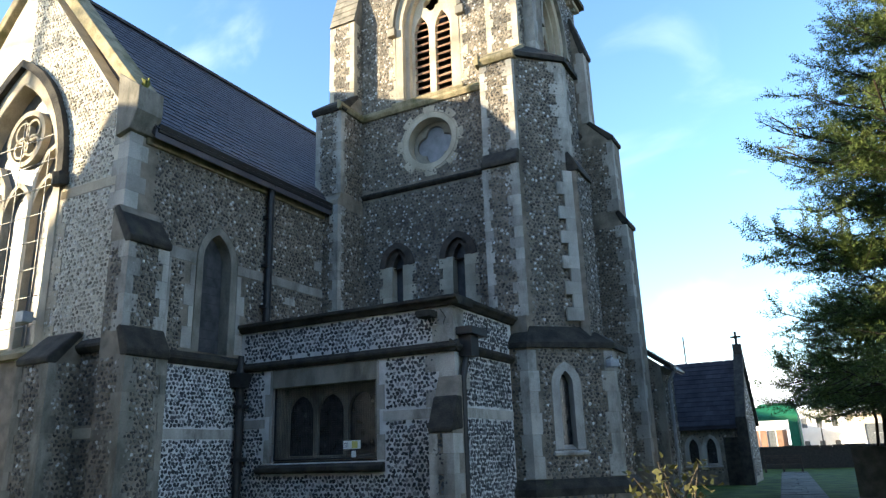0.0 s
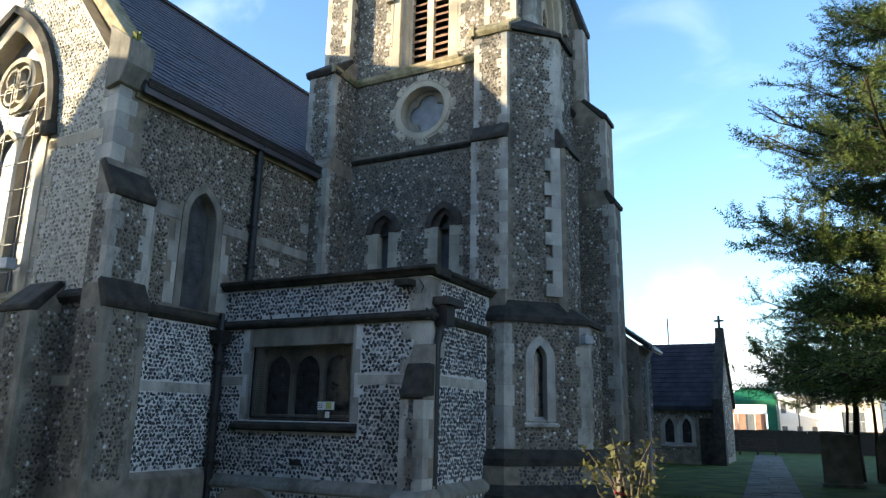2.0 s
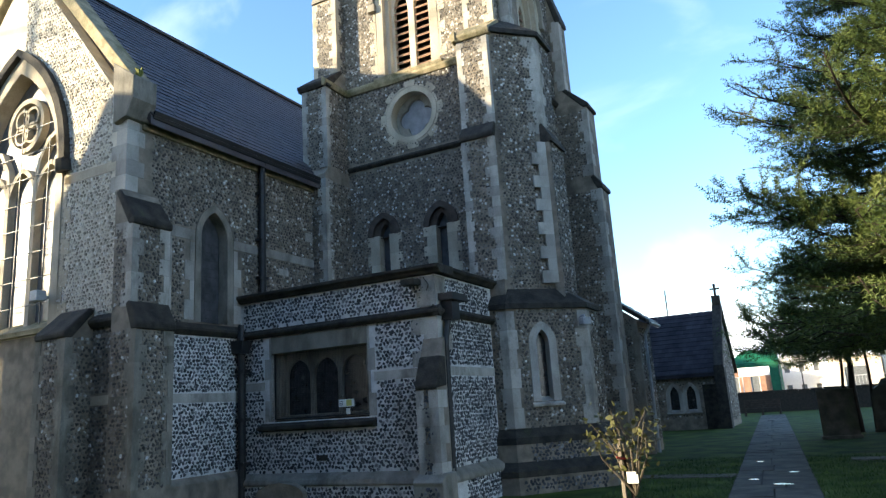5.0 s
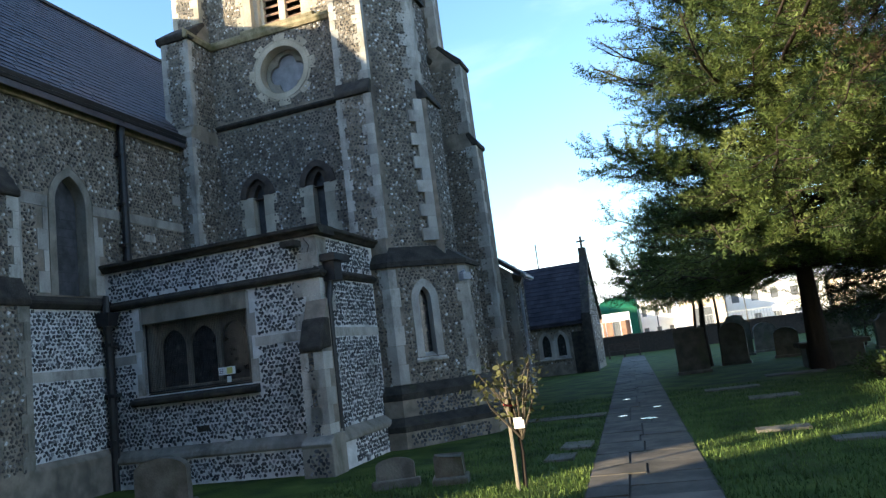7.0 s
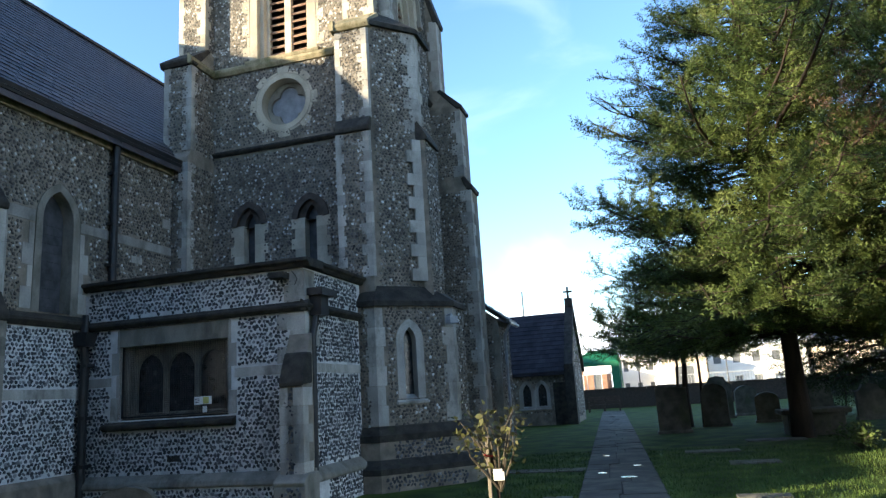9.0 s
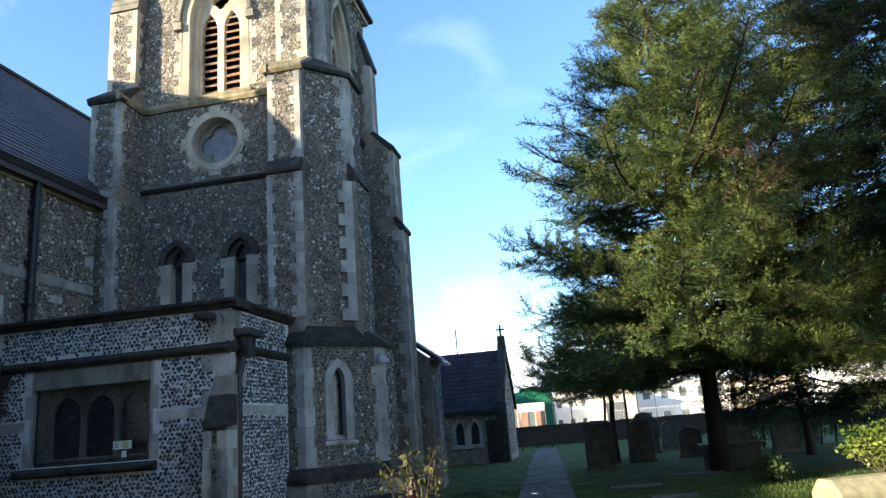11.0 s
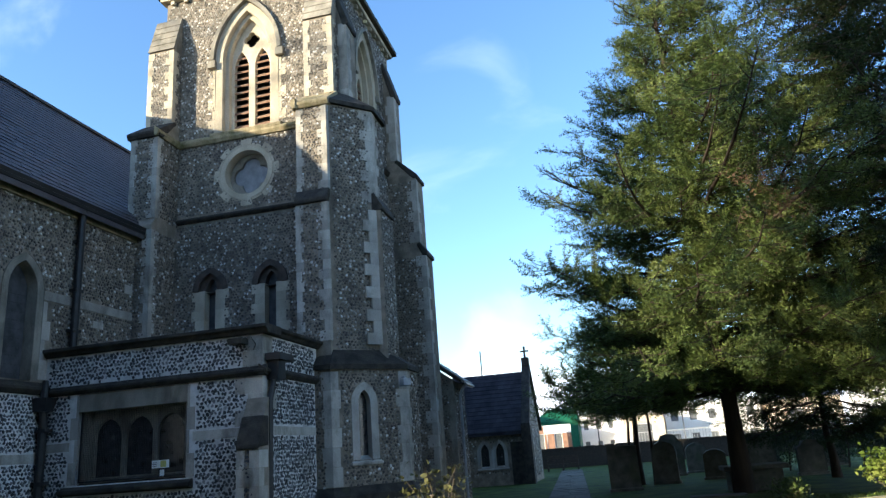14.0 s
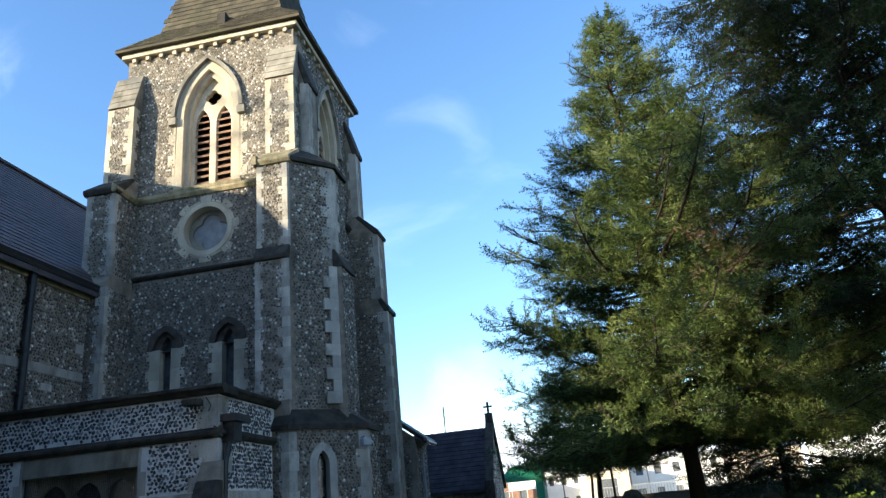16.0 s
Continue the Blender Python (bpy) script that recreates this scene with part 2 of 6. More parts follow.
# ---- materials ----
def mat(name, colours, scale=6.0, rough=(0.75, 0.95), bump=0.25, fine=60.0, metal=0.0, spread=(0.35, 0.65), island=0.0, obj=0.0, streak=1.0, stain=None, spec=0.3):
    """Noise between two or more colours at two scales, with fine relief. island / obj: how far single pieces differ in value."""
    m = bpy.data.materials.new(name)
    m.use_nodes = True
    n, l = m.node_tree.nodes, m.node_tree.links
    b = n["Principled BSDF"]
    tc = n.new("ShaderNodeNewGeometry")
    mp = n.new("ShaderNodeMapping")
    mp.inputs["Scale"].default_value = (1, 1, streak)
    l.new(tc.outputs["Position"], mp.inputs[0])
    a = n.new("ShaderNodeTexNoise")
    a.inputs["Scale"].default_value, a.inputs["Detail"].default_value = scale, 5
    l.new(mp.outputs[0], a.inputs["Vector"])
    ramp = n.new("ShaderNodeValToRGB")
    while len(ramp.color_ramp.elements) < len(colours):
        ramp.color_ramp.elements.new(0.5)
    for i, c in enumerate(colours):
        ramp.color_ramp.elements[i].position = spread[0] + (spread[1] - spread[0]) * i / max(1, len(colours) - 1)
        ramp.color_ramp.elements[i].color = (*c, 1)
    l.new(a.outputs[0], ramp.inputs[0])
    col = ramp.outputs[0]
    g = n.new("ShaderNodeTexNoise")
    g.inputs["Scale"].default_value, g.inputs["Detail"].default_value = fine, 3
    l.new(tc.outputs["Position"], g.inputs["Vector"])
    grain = n.new("ShaderNodeMapRange")
    grain.inputs["To Min"].default_value, grain.inputs["To Max"].default_value = 0.72, 1.28
    l.new(g.outputs[0], grain.inputs["Value"])
    hsv = n.new("ShaderNodeHueSaturation")
    l.new(col, hsv.inputs["Color"])
    value = grain.outputs[0]
    for src, amount in (("Random Per Island", island), ("obj", obj)):
        if not amount:
            continue
        if src == "obj":
            out = n.new("ShaderNodeObjectInfo").outputs["Random"]
        else:
            out = tc.outputs[src]
        mr = n.new("ShaderNodeMapRange")
        mr.inputs["To Min"].default_value, mr.inputs["To Max"].default_value = 1 - amount, 1 + amount
        l.new(out, mr.inputs["Value"])
        mul = n.new("ShaderNodeMath")
        mul.operation = "MULTIPLY"
        l.new(value, mul.inputs[0])
        l.new(mr.outputs[0], mul.inputs[1])
        value = mul.outputs[0]
    l.new(value, hsv.inputs["Value"])
    col = hsv.outputs[0]
    if stain:
        s = n.new("ShaderNodeTexNoise")
        s.inputs["Scale"].default_value, s.inputs["Detail"].default_value, s.inputs["Roughness"].default_value = stain[1], 6, 0.7
        sm = n.new("ShaderNodeMapping")
        sm.inputs["Scale"].default_value, sm.inputs["Location"].default_value = (1, 1, 0.45), (7, 3, 1)
        l.new(tc.outputs["Position"], sm.inputs[0])
        l.new(sm.outputs[0], s.inputs["Vector"])
        sr = n.new("ShaderNodeMapRange")
        sr.inputs["From Min"].default_value, sr.inputs["From Max"].default_value = stain[2], stain[2] + 0.14
        sr.inputs["To Max"].default_value = stain[3]
        l.new(s.outputs[0], sr.inputs["Value"])
        mx = n.new("ShaderNodeMix")
        mx.data_type = "RGBA"
        mx.inputs["B"].default_value = (*stain[0], 1)
        l.new(sr.outputs[0], mx.inputs["Factor"])
        l.new(col, mx.inputs["A"])
        col = mx.outputs["Result"]
    l.new(col, b.inputs["Base Color"])
    rr = n.new("ShaderNodeMapRange")
    rr.inputs["To Min"].default_value, rr.inputs["To Max"].default_value = rough
    l.new(a.outputs[0], rr.inputs["Value"])
    l.new(rr.outputs[0], b.inputs["Roughness"])
    b.inputs["Metallic"].default_value = metal
    b.inputs["Specular IOR Level"].default_value = spec
    if bump:
        bp = n.new("ShaderNodeBump")
        bp.inputs["Strength"].default_value, bp.inputs["Distance"].default_value = bump, 0.02
        l.new(g.outputs[0], bp.inputs["Height"])
        l.new(bp.outputs[0], b.inputs["Normal"])
    return m


def flint_mat(name, stops, rough=0.42, single=False):
    """Knapped flint: each stone takes its own tone from the ramp."""
    m = mat(name, [(0.5, 0.5, 0.5), (0.9, 0.9, 0.9)], scale=25, rough=(rough, rough + 0.25), bump=0.5, fine=70, spec=0.4)
    n, l = m.node_tree.nodes, m.node_tree.links
    geo = n.new("ShaderNodeNewGeometry")
    r = n.new("ShaderNodeValToRGB")
    while len(r.color_ramp.elements) < len(stops):
        r.color_ramp.elements.new(0.5)
    for e, (p, c) in zip(r.color_ramp.elements, stops):
        e.position, e.color = p, (*c, 1)
    l.new(n.new("ShaderNodeObjectInfo").outputs["Random"] if single else geo.outputs["Random Per Island"], r.inputs[0])
    mx = n.new("ShaderNodeMix")
    mx.data_type, mx.blend_type = "RGBA", "MULTIPLY"
    mx.inputs["Factor"].default_value = 1.0
    b = n["Principled BSDF"]
    l.new(b.inputs["Base Color"].links[0].from_socket, mx.inputs["A"])
    l.new(r.outputs[0], mx.inputs["B"])
    l.new(mx.outputs["Result"], b.inputs["Base Color"])
    return m


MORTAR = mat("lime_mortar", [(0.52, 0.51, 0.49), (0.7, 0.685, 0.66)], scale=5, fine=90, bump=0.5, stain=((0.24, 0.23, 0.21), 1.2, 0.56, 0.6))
# Gable mortar: bright sun and glare are put into this cream colour.
MORTAR_WARM = mat("sun_painted_pale_mortar", [(0.52, 0.47, 0.375), (0.68, 0.62, 0.51)], scale=4, fine=90, bump=0.5, stain=((0.2, 0.18, 0.14), 0.9, 0.55, 0.6))
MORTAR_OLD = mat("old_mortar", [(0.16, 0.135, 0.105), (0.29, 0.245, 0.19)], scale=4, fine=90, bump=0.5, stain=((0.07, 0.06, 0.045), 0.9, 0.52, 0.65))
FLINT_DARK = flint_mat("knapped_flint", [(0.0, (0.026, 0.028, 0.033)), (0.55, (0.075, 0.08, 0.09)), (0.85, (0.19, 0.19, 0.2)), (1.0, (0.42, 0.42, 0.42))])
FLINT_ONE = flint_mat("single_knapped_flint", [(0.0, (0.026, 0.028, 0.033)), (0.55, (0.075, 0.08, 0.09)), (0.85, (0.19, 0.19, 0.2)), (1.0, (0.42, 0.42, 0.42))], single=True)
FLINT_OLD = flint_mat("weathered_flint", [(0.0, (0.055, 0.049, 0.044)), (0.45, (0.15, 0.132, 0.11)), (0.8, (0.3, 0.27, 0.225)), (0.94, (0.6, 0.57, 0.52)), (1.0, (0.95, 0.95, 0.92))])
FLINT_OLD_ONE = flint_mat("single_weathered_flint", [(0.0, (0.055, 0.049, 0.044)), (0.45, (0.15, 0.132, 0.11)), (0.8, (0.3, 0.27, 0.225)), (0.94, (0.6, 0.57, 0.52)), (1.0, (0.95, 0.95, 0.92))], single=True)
# Belfry-front flint: low sun on the top stage is put into its paler tones.
FLINT_MID = flint_mat("sun_painted_flint", [(0.0, (0.1, 0.09, 0.075)), (0.4, (0.24, 0.215, 0.175)), (0.75, (0.42, 0.385, 0.325)), (1.0, (0.95, 0.92, 0.86))], rough=0.55)
# Gable flint, lightened to carry the sun's glare in its colour.
FLINT_PALE = flint_mat("sun_painted_pale_flint", [(0.0, (0.24, 0.215, 0.17)), (0.4, (0.5, 0.455, 0.375)), (0.75, (0.75, 0.7, 0.6)), (1.0, (0.98, 0.95, 0.88))], rough=0.55)
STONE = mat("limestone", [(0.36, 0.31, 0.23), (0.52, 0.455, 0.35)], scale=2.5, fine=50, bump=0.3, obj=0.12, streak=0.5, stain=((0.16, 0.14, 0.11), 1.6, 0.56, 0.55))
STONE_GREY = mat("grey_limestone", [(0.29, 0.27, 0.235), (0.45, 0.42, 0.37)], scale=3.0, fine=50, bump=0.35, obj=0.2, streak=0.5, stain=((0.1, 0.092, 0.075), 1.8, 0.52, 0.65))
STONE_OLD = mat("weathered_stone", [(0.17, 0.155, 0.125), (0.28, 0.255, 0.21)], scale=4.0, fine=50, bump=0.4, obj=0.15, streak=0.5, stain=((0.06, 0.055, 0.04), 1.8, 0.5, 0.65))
LEDGE = mat("blackened_stone", [(0.02, 0.018, 0.015), (0.055, 0.048, 0.038)], scale=5, fine=40, bump=0.6, stain=((0.075, 0.08, 0.03), 2.2, 0.6, 0.6))
MOSSY = mat("lichened_stone", [(0.2, 0.17, 0.1), (0.36, 0.3, 0.19)], scale=5, fine=40, bump=0.5, stain=((0.1, 0.1, 0.03), 2.2, 0.52, 0.7))
# Slate base is lifted somewhat to stand in for haze over the transept roof.
SLATE = mat("roof_slate", [(0.036, 0.034, 0.042), (0.07, 0.065, 0.075)], scale=2, fine=45, bump=0.25, rough=(0.35, 0.6), island=0.28, spec=0.5, stain=((0.1, 0.09, 0.06), 1.1, 0.58, 0.5))
SLATE_ONE = mat("single_roof_slate", [(0.036, 0.034, 0.042), (0.07, 0.065, 0.075)], scale=2, fine=45, bump=0.25, rough=(0.35, 0.6), obj=0.28, spec=0.5, stain=((0.1, 0.09, 0.06), 1.1, 0.58, 0.5))
SLATE_DARK = mat("matt_dark_slate", [(0.022, 0.02, 0.026), (0.045, 0.041, 0.048)], scale=2, fine=45, bump=0.25, rough=(0.65, 0.85), island=0.22, spec=0.2)
TILE = mat("spire_tile", [(0.045, 0.039, 0.027), (0.085, 0.072, 0.048)], scale=2, fine=45, bump=0.3, island=0.3, stain=((0.06, 0.065, 0.025), 0.9, 0.55, 0.6))
IRON = mat("black_painted_iron", [(0.008, 0.008, 0.009), (0.02, 0.02, 0.021)], scale=8, rough=(0.35, 0.6), bump=0.08, spec=0.5)
LOUVRE = mat("louvre_board", [(0.22, 0.13, 0.09), (0.34, 0.22, 0.16)], scale=6, bump=0.2, island=0.2)
BRICK = mat("dark_brick", [(0.05, 0.04, 0.033), (0.09, 0.07, 0.056)], scale=6, bump=0.3, island=0.25)
GLASS = mat("leaded_glass", [(0.012, 0.014, 0.016), (0.04, 0.042, 0.045)], scale=9, rough=(0.12, 0.35), bump=0.15, fine=14, spec=0.6)
GLASS_PALE = mat("dusty_glass", [(0.08, 0.085, 0.09), (0.14, 0.145, 0.15)], scale=7, rough=(0.3, 0.5), bump=0.12, fine=14, spec=0.5)
DUSTY_PANE = mat("dark_dusty_glass", [(0.045, 0.047, 0.05), (0.085, 0.086, 0.09)], scale=5, rough=(0.4, 0.6), bump=0.1, fine=14, spec=0.15)
ROSE_PANEL = mat("leaded_rose_panel", [(0.13, 0.14, 0.16), (0.2, 0.21, 0.23)], scale=5, rough=(0.3, 0.5), bump=0.1, spec=0.5)
RENDER_WHITE = mat("white_render", [(0.74, 0.73, 0.7), (0.84, 0.83, 0.8)], scale=1, bump=0.1)
PLASTIC_GREY = mat("grey_plastic", [(0.3, 0.31, 0.32), (0.4, 0.41, 0.42)], scale=8, rough=(0.4, 0.5), bump=0.05)

# ---- the church ----
Z = Vector((0, 0, 1))
TX, YG = -9.32, 6.9                 # transept side wall and gable wall
EAVE, RX, RZ = 7.04, -12.5, 11.05   # transept eaves and ridge
YF, YB = 12.91, 12.05               # tower front wall, buttress fronts
TL, TR, TN = -9.4, -4.75, 17.5      # tower core
ZS, ZM, ZU, ZT = 3.47, 7.13, 9.5, 13.92
AX, YA = -4.97, 9.63                # vestry corner
FLINTS = []                         # (owner, face, outline, holes, kind) to be filled with flints at the end


def flinted(owner, face, outer, holes=(), kind="old", d=0.0):
    FLINTS.append((owner, face, outer, list(holes), kind, d))


def lancet_window(parent, face, c, half, base, spring, apex, surround=0.17, depth=0.22, material=None, pane=None, sill=True, hood=None):
    """A lancet: stone surround, splayed pane, leading, sill. Returns the hole for the wall."""
    outer, inner = arch(c, half + surround, base, spring, apex + surround), arch(c, half, base, spring, apex)
    material = material or STONE_GREY
    w = part("window", M(), material, parent)
    m = M()
    face.panel(m, outer, [inner], 0.015, -depth)
    part("surround", m, material, w, bevel=0.012)
    m = M()
    face.panel(m, arch(c, half + 0.01, base, spring, apex + 0.01), (), -depth + 0.02, -depth)
    part("pane", m, pane or GLASS, w)
    m = M()
    v = base + 0.12
    while v < spring:
        face.box(m, c - half, c + half, v, v + 0.006, -depth + 0.018, -depth + 0.026)
        v += 0.16
    tagged(part("leading", m, IRON, w), kind="stuff")
    if sill:
        m = M()
        face.profile(m, c - half - surround - 0.04, c + half + surround + 0.04, [(-depth, base - 0.1), (0.06, base - 0.1), (0.07, base - 0.05), (-depth, base + 0.09)])
        part("sill", m, material, w, bevel=0.01)
    if hood:
        m = M()
        o2 = arch(c, half + surround + 0.04, base, spring, apex + surround + 0.04)[2:]
        face.bar(m, o2, 0.1, -0.02, 0.07)
        part("hood_mould", m, hood, w)
    return outer


# ---- transept ----
transept = thing("church_transept", (-12.5, 10, 0), "flint church transept with a steep slate roof and stone dressings", "church")
gable = Face(-15.68, YG, 1, 0)
side = Face(TX, YG, 0, 1)
GC = RX + 15.68
SL = (RZ - EAVE) / (TX - RX)
gw_out = arch(GC, 1.52, 3.45, 6.45, 8.95)
gw_in = arch(GC, 1.3, 3.45, 6.4, 8.6)
m = M()
gable_outline = [(0, 0), (6.34, 0), (6.34, EAVE), (GC, RZ), (0, EAVE)]
gable.panel(m, [(0, 0), (4.95, 0), (4.95, EAVE + (6.36 - 4.95) * SL), (GC, RZ), (0, EAVE)], [gw_out], 0, -0.55)
gable.panel(m, [(4.95, 0), (6.34, 0), (6.34, EAVE), (4.95, EAVE + (6.36 - 4.95) * SL)], (), 0, -0.55)
# Upper gable uses the mortar and flint lightened for sunlight.
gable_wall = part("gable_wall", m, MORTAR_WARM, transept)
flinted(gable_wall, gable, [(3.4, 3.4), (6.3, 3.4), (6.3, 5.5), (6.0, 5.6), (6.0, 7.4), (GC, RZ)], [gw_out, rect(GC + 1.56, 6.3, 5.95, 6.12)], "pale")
low_gable = part("lower_wall", gable.box(M(), 3.0, 6.34, 0, 3.3, -0.02, 0.005), MORTAR_OLD, transept)
flinted(low_gable, gable, rect(4.2, 6.34, 0.6, 3.25), [rect(4.2, 6.2, 2.0, 2.15)], "old", 0.005)

win = part("great_window", M(), STONE, transept, "tall traceried window with a pointed hood mould")
m = M()
gable.panel(m, gw_out, [gw_in], 0.02, -0.35)
part("surround", m, STONE, win, bevel=0.02)
m = M()
gable.bar(m, arch(GC, 1.58, 6.2, 6.45, 9.02)[2:], 0.16, -0.02, 0.12)
part("hood_mould", m, LEDGE, win)
for s in (-1, 1):
    part("label_stop", M().tube([gable.at(GC + s * 1.6, 6.2, 0.06), gable.at(GC + s * 1.6, 6.42, 0.1)], [0.16, 0.13], 8), LEDGE, win)
m = M()
gable.panel(m, arch(GC, 1.31, 3.45, 6.4, 8.61), (), -0.28, -0.31)
part("pane", m, GLASS_PALE, win)
m = M()
for u in (-0.43, 0.43):
    gable.box(m, GC + u - 0.06, GC + u + 0.06, 3.45, 6.3, -0.3, -0.14)
for c in (-0.87, 0, 0.87):
    gable.bar(m, arch(GC + c, 0.42, 6.0, 6.0, 6.62, 6)[2:], 0.09, -0.3, -0.15)
gable.bar(m, ring(GC, 7.55, 0.52), 0.1, -0.3, -0.15, True)
for k in range(4):
    a = math.pi / 4 + k * math.pi / 2
    gable.bar(m, ring(GC + 0.22 * math.cos(a), 7.55 + 0.22 * math.sin(a), 0.2, 12), 0.05, -0.3, -0.17, True)
for s in (-1, 1):
    gable.bar(m, [(GC + s * 0.43, 6.3), (GC + s * 0.5, 6.7), (GC + s * 0.75, 7.1), (GC + s * 1.12, 7.25)], 0.09, -0.3, -0.15)
part("tracery", m, STONE, win)
for k in range(8):
    part("guard_bar", gable.box(M(), GC - 1.2, GC + 1.2, 3.9 + k * 0.5, 3.912 + k * 0.5, -0.13, -0.118), IRON, win)
for u in (-0.87, 0, 0.87):
    part("guard_rod", gable.box(M(), GC + u - 0.008, GC + u + 0.008, 3.5, 7.9 - abs(u) * 0.9, -0.117, -0.105), IRON, win)
m = M()
gable.profile(m, GC - 1.75, GC + 1.75, [(-0.3, 3.32), (0.1, 3.32), (0.12, 3.4), (-0.3, 3.62)])
part("sill", m, MOSSY, win)

# pale band and side stones by the window
for name, r in (("stone_band", (GC + 1.56, 6.3, 5.95, 6.12)), ("stone_block", (5.55, 5.95, 7.05, 7.3)), ("stone_band", (4.2, 6.2, 2.0, 2.15))):
    part(name, gable.box(M(), *r, -0.02, 0.012), STONE, transept)
jambs(win, gable, GC + 1.52, 3.5, 6.1, 1, STONE, long=0.26, short=0.13)
m = M()
gable.string(m, GC + 1.75, 6.36, 3.35, 0.2, 0.12)
part("string_course", m, LEDGE, transept)

# the side wall, seen from the path
sl_hole = arch(2.02, 0.48, 3.42, 5.05, 5.72)
m = M()
side.panel(m, rect(0.03, 6.0, 0, EAVE), [sl_hole], 0, -0.55)
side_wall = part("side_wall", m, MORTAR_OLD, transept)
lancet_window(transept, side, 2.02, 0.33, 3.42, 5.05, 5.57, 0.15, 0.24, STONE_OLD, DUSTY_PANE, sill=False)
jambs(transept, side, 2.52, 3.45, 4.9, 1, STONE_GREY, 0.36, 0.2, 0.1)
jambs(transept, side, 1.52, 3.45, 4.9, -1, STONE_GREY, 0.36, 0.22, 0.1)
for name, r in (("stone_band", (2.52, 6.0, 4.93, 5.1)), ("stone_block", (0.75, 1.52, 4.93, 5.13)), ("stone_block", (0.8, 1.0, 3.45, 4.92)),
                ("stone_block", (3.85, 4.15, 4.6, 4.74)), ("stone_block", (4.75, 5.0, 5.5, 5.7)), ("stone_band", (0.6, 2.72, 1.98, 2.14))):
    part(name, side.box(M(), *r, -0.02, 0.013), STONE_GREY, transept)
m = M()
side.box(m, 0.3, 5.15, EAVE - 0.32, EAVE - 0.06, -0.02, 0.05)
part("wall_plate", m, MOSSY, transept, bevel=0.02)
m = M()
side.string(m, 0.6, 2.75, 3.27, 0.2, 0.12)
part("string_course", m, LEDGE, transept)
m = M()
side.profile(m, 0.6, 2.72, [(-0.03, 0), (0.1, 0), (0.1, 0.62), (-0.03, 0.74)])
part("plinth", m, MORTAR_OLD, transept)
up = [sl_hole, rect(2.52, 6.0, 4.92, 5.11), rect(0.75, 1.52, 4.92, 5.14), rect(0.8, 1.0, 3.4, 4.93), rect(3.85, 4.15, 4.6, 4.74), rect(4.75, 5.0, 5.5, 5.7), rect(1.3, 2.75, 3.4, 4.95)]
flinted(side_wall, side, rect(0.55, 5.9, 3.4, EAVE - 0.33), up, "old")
lime_panel = part("limed_panel", side.box(M(), 0.6, 2.73, 0.72, 3.18, -0.02, 0.005), MORTAR, transept)
flinted(lime_panel, side, rect(0.62, 2.74, 0.76, 3.17), [rect(0.6, 2.74, 1.97, 2.15)], "dark", 0.005)

# corner buttresses
def buttress(parent, face, u0, u1, prof, name="buttress", tops=(), flint="old", q=True, material=None):
    """A stepped buttress: prof rings of (d, v); weathered tops as own stones; corner stones up its edges."""
    b = part(name, face.profile(M(), u0, u1, prof), material or MORTAR_OLD, parent)
    for d0, v0, d1, v1 in tops:
        mm = M()
        face.profile(mm, u0 - 0.03, u1 + 0.03, [(d0 - 0.08, v0 - 0.1), (d0 + 0.06, v0 - 0.1), (d0 + 0.07, v0), (d1, v1 + 0.05), (d1 - 0.1, v1)])
        part("weathering", mm, LEDGE, b, "blackened sloping stone", bevel=0.03)
    return b


b2 = buttress(transept, side, -0.15, 0.58, [(-0.02, 0), (0.56, 0), (0.56, 3.2), (0.42, 3.45), (0.42, 4.95), (0.12, 5.5), (-0.02, 5.5)],
              tops=[(0.55, 3.22, 0.42, 3.55), (0.42, 4.95, 0.1, 5.45)])
for z0, z1, d in ((0.7, 3.15, 0.56), (3.5, 4.9, 0.42)):
    p, q = side.at(-0.15, 0, d), side.at(0.58, 0, d)
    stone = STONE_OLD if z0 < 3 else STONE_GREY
    quoins(b2, (p.x, p.y), (1, 0), (0, 1), z0, z1, stone, 0.26, 0.22, 0.12)
    quoins(b2, (q.x, q.y), (0, 1), (-1, 0), z0, z1, stone, 0.26, 0.2, 0.1)
    fb = Face(p.x, p.y, 0, 1)
    flinted(b2, fb, rect(0.1, 0.62, z0, z1), (), "old")
    ff = Face(TX, YG - 0.15, 1, 0)
    flinted(b2, ff, rect(0.02, d - 0.1, z0, z1), (), "old")
    part("stone_band", ff.box(M(), 0.02, d - 0.1, z0 + 1.25, z0 + 1.4, -0.02, 0.012), stone, b2)
b1 = buttress(transept, gable, 5.0, 5.72, [(-0.02, 0), (0.5, 0), (0.5, 3.15), (0.1, 3.6), (-0.02, 3.6)],
              tops=[(0.48, 3.18, 0.1, 3.55)])
flinted(b1, Face(*gable.at(5.72, 0, 0.5).xy, 0, 1), rect(0.12, 0.5, 0.3, 3.1), (), "old")
flinted(b1, Face(*gable.at(5.0, 0, 0.5).xy, 1, 0), rect(0.16, 0.56, 0.3, 3.1), (), "old")
for u in (5.0, 5.72):
    p = gable.at(u, 0, 0.5)
    quoins(b1, (p.x, p.y), *(((1, 0), (0, 1)) if u > 5.5 else ((0, -1), (1, 0))), 0.3, 3.1, STONE_OLD, 0.26, 0.2, 0.12)
quoins(transept, (TX, YG), (1, 0), (0, 1), 5.55, EAVE - 0.1, STONE_GREY, 0.3, 0.36, 0.24)

# roof, coping, gutter
m = M()
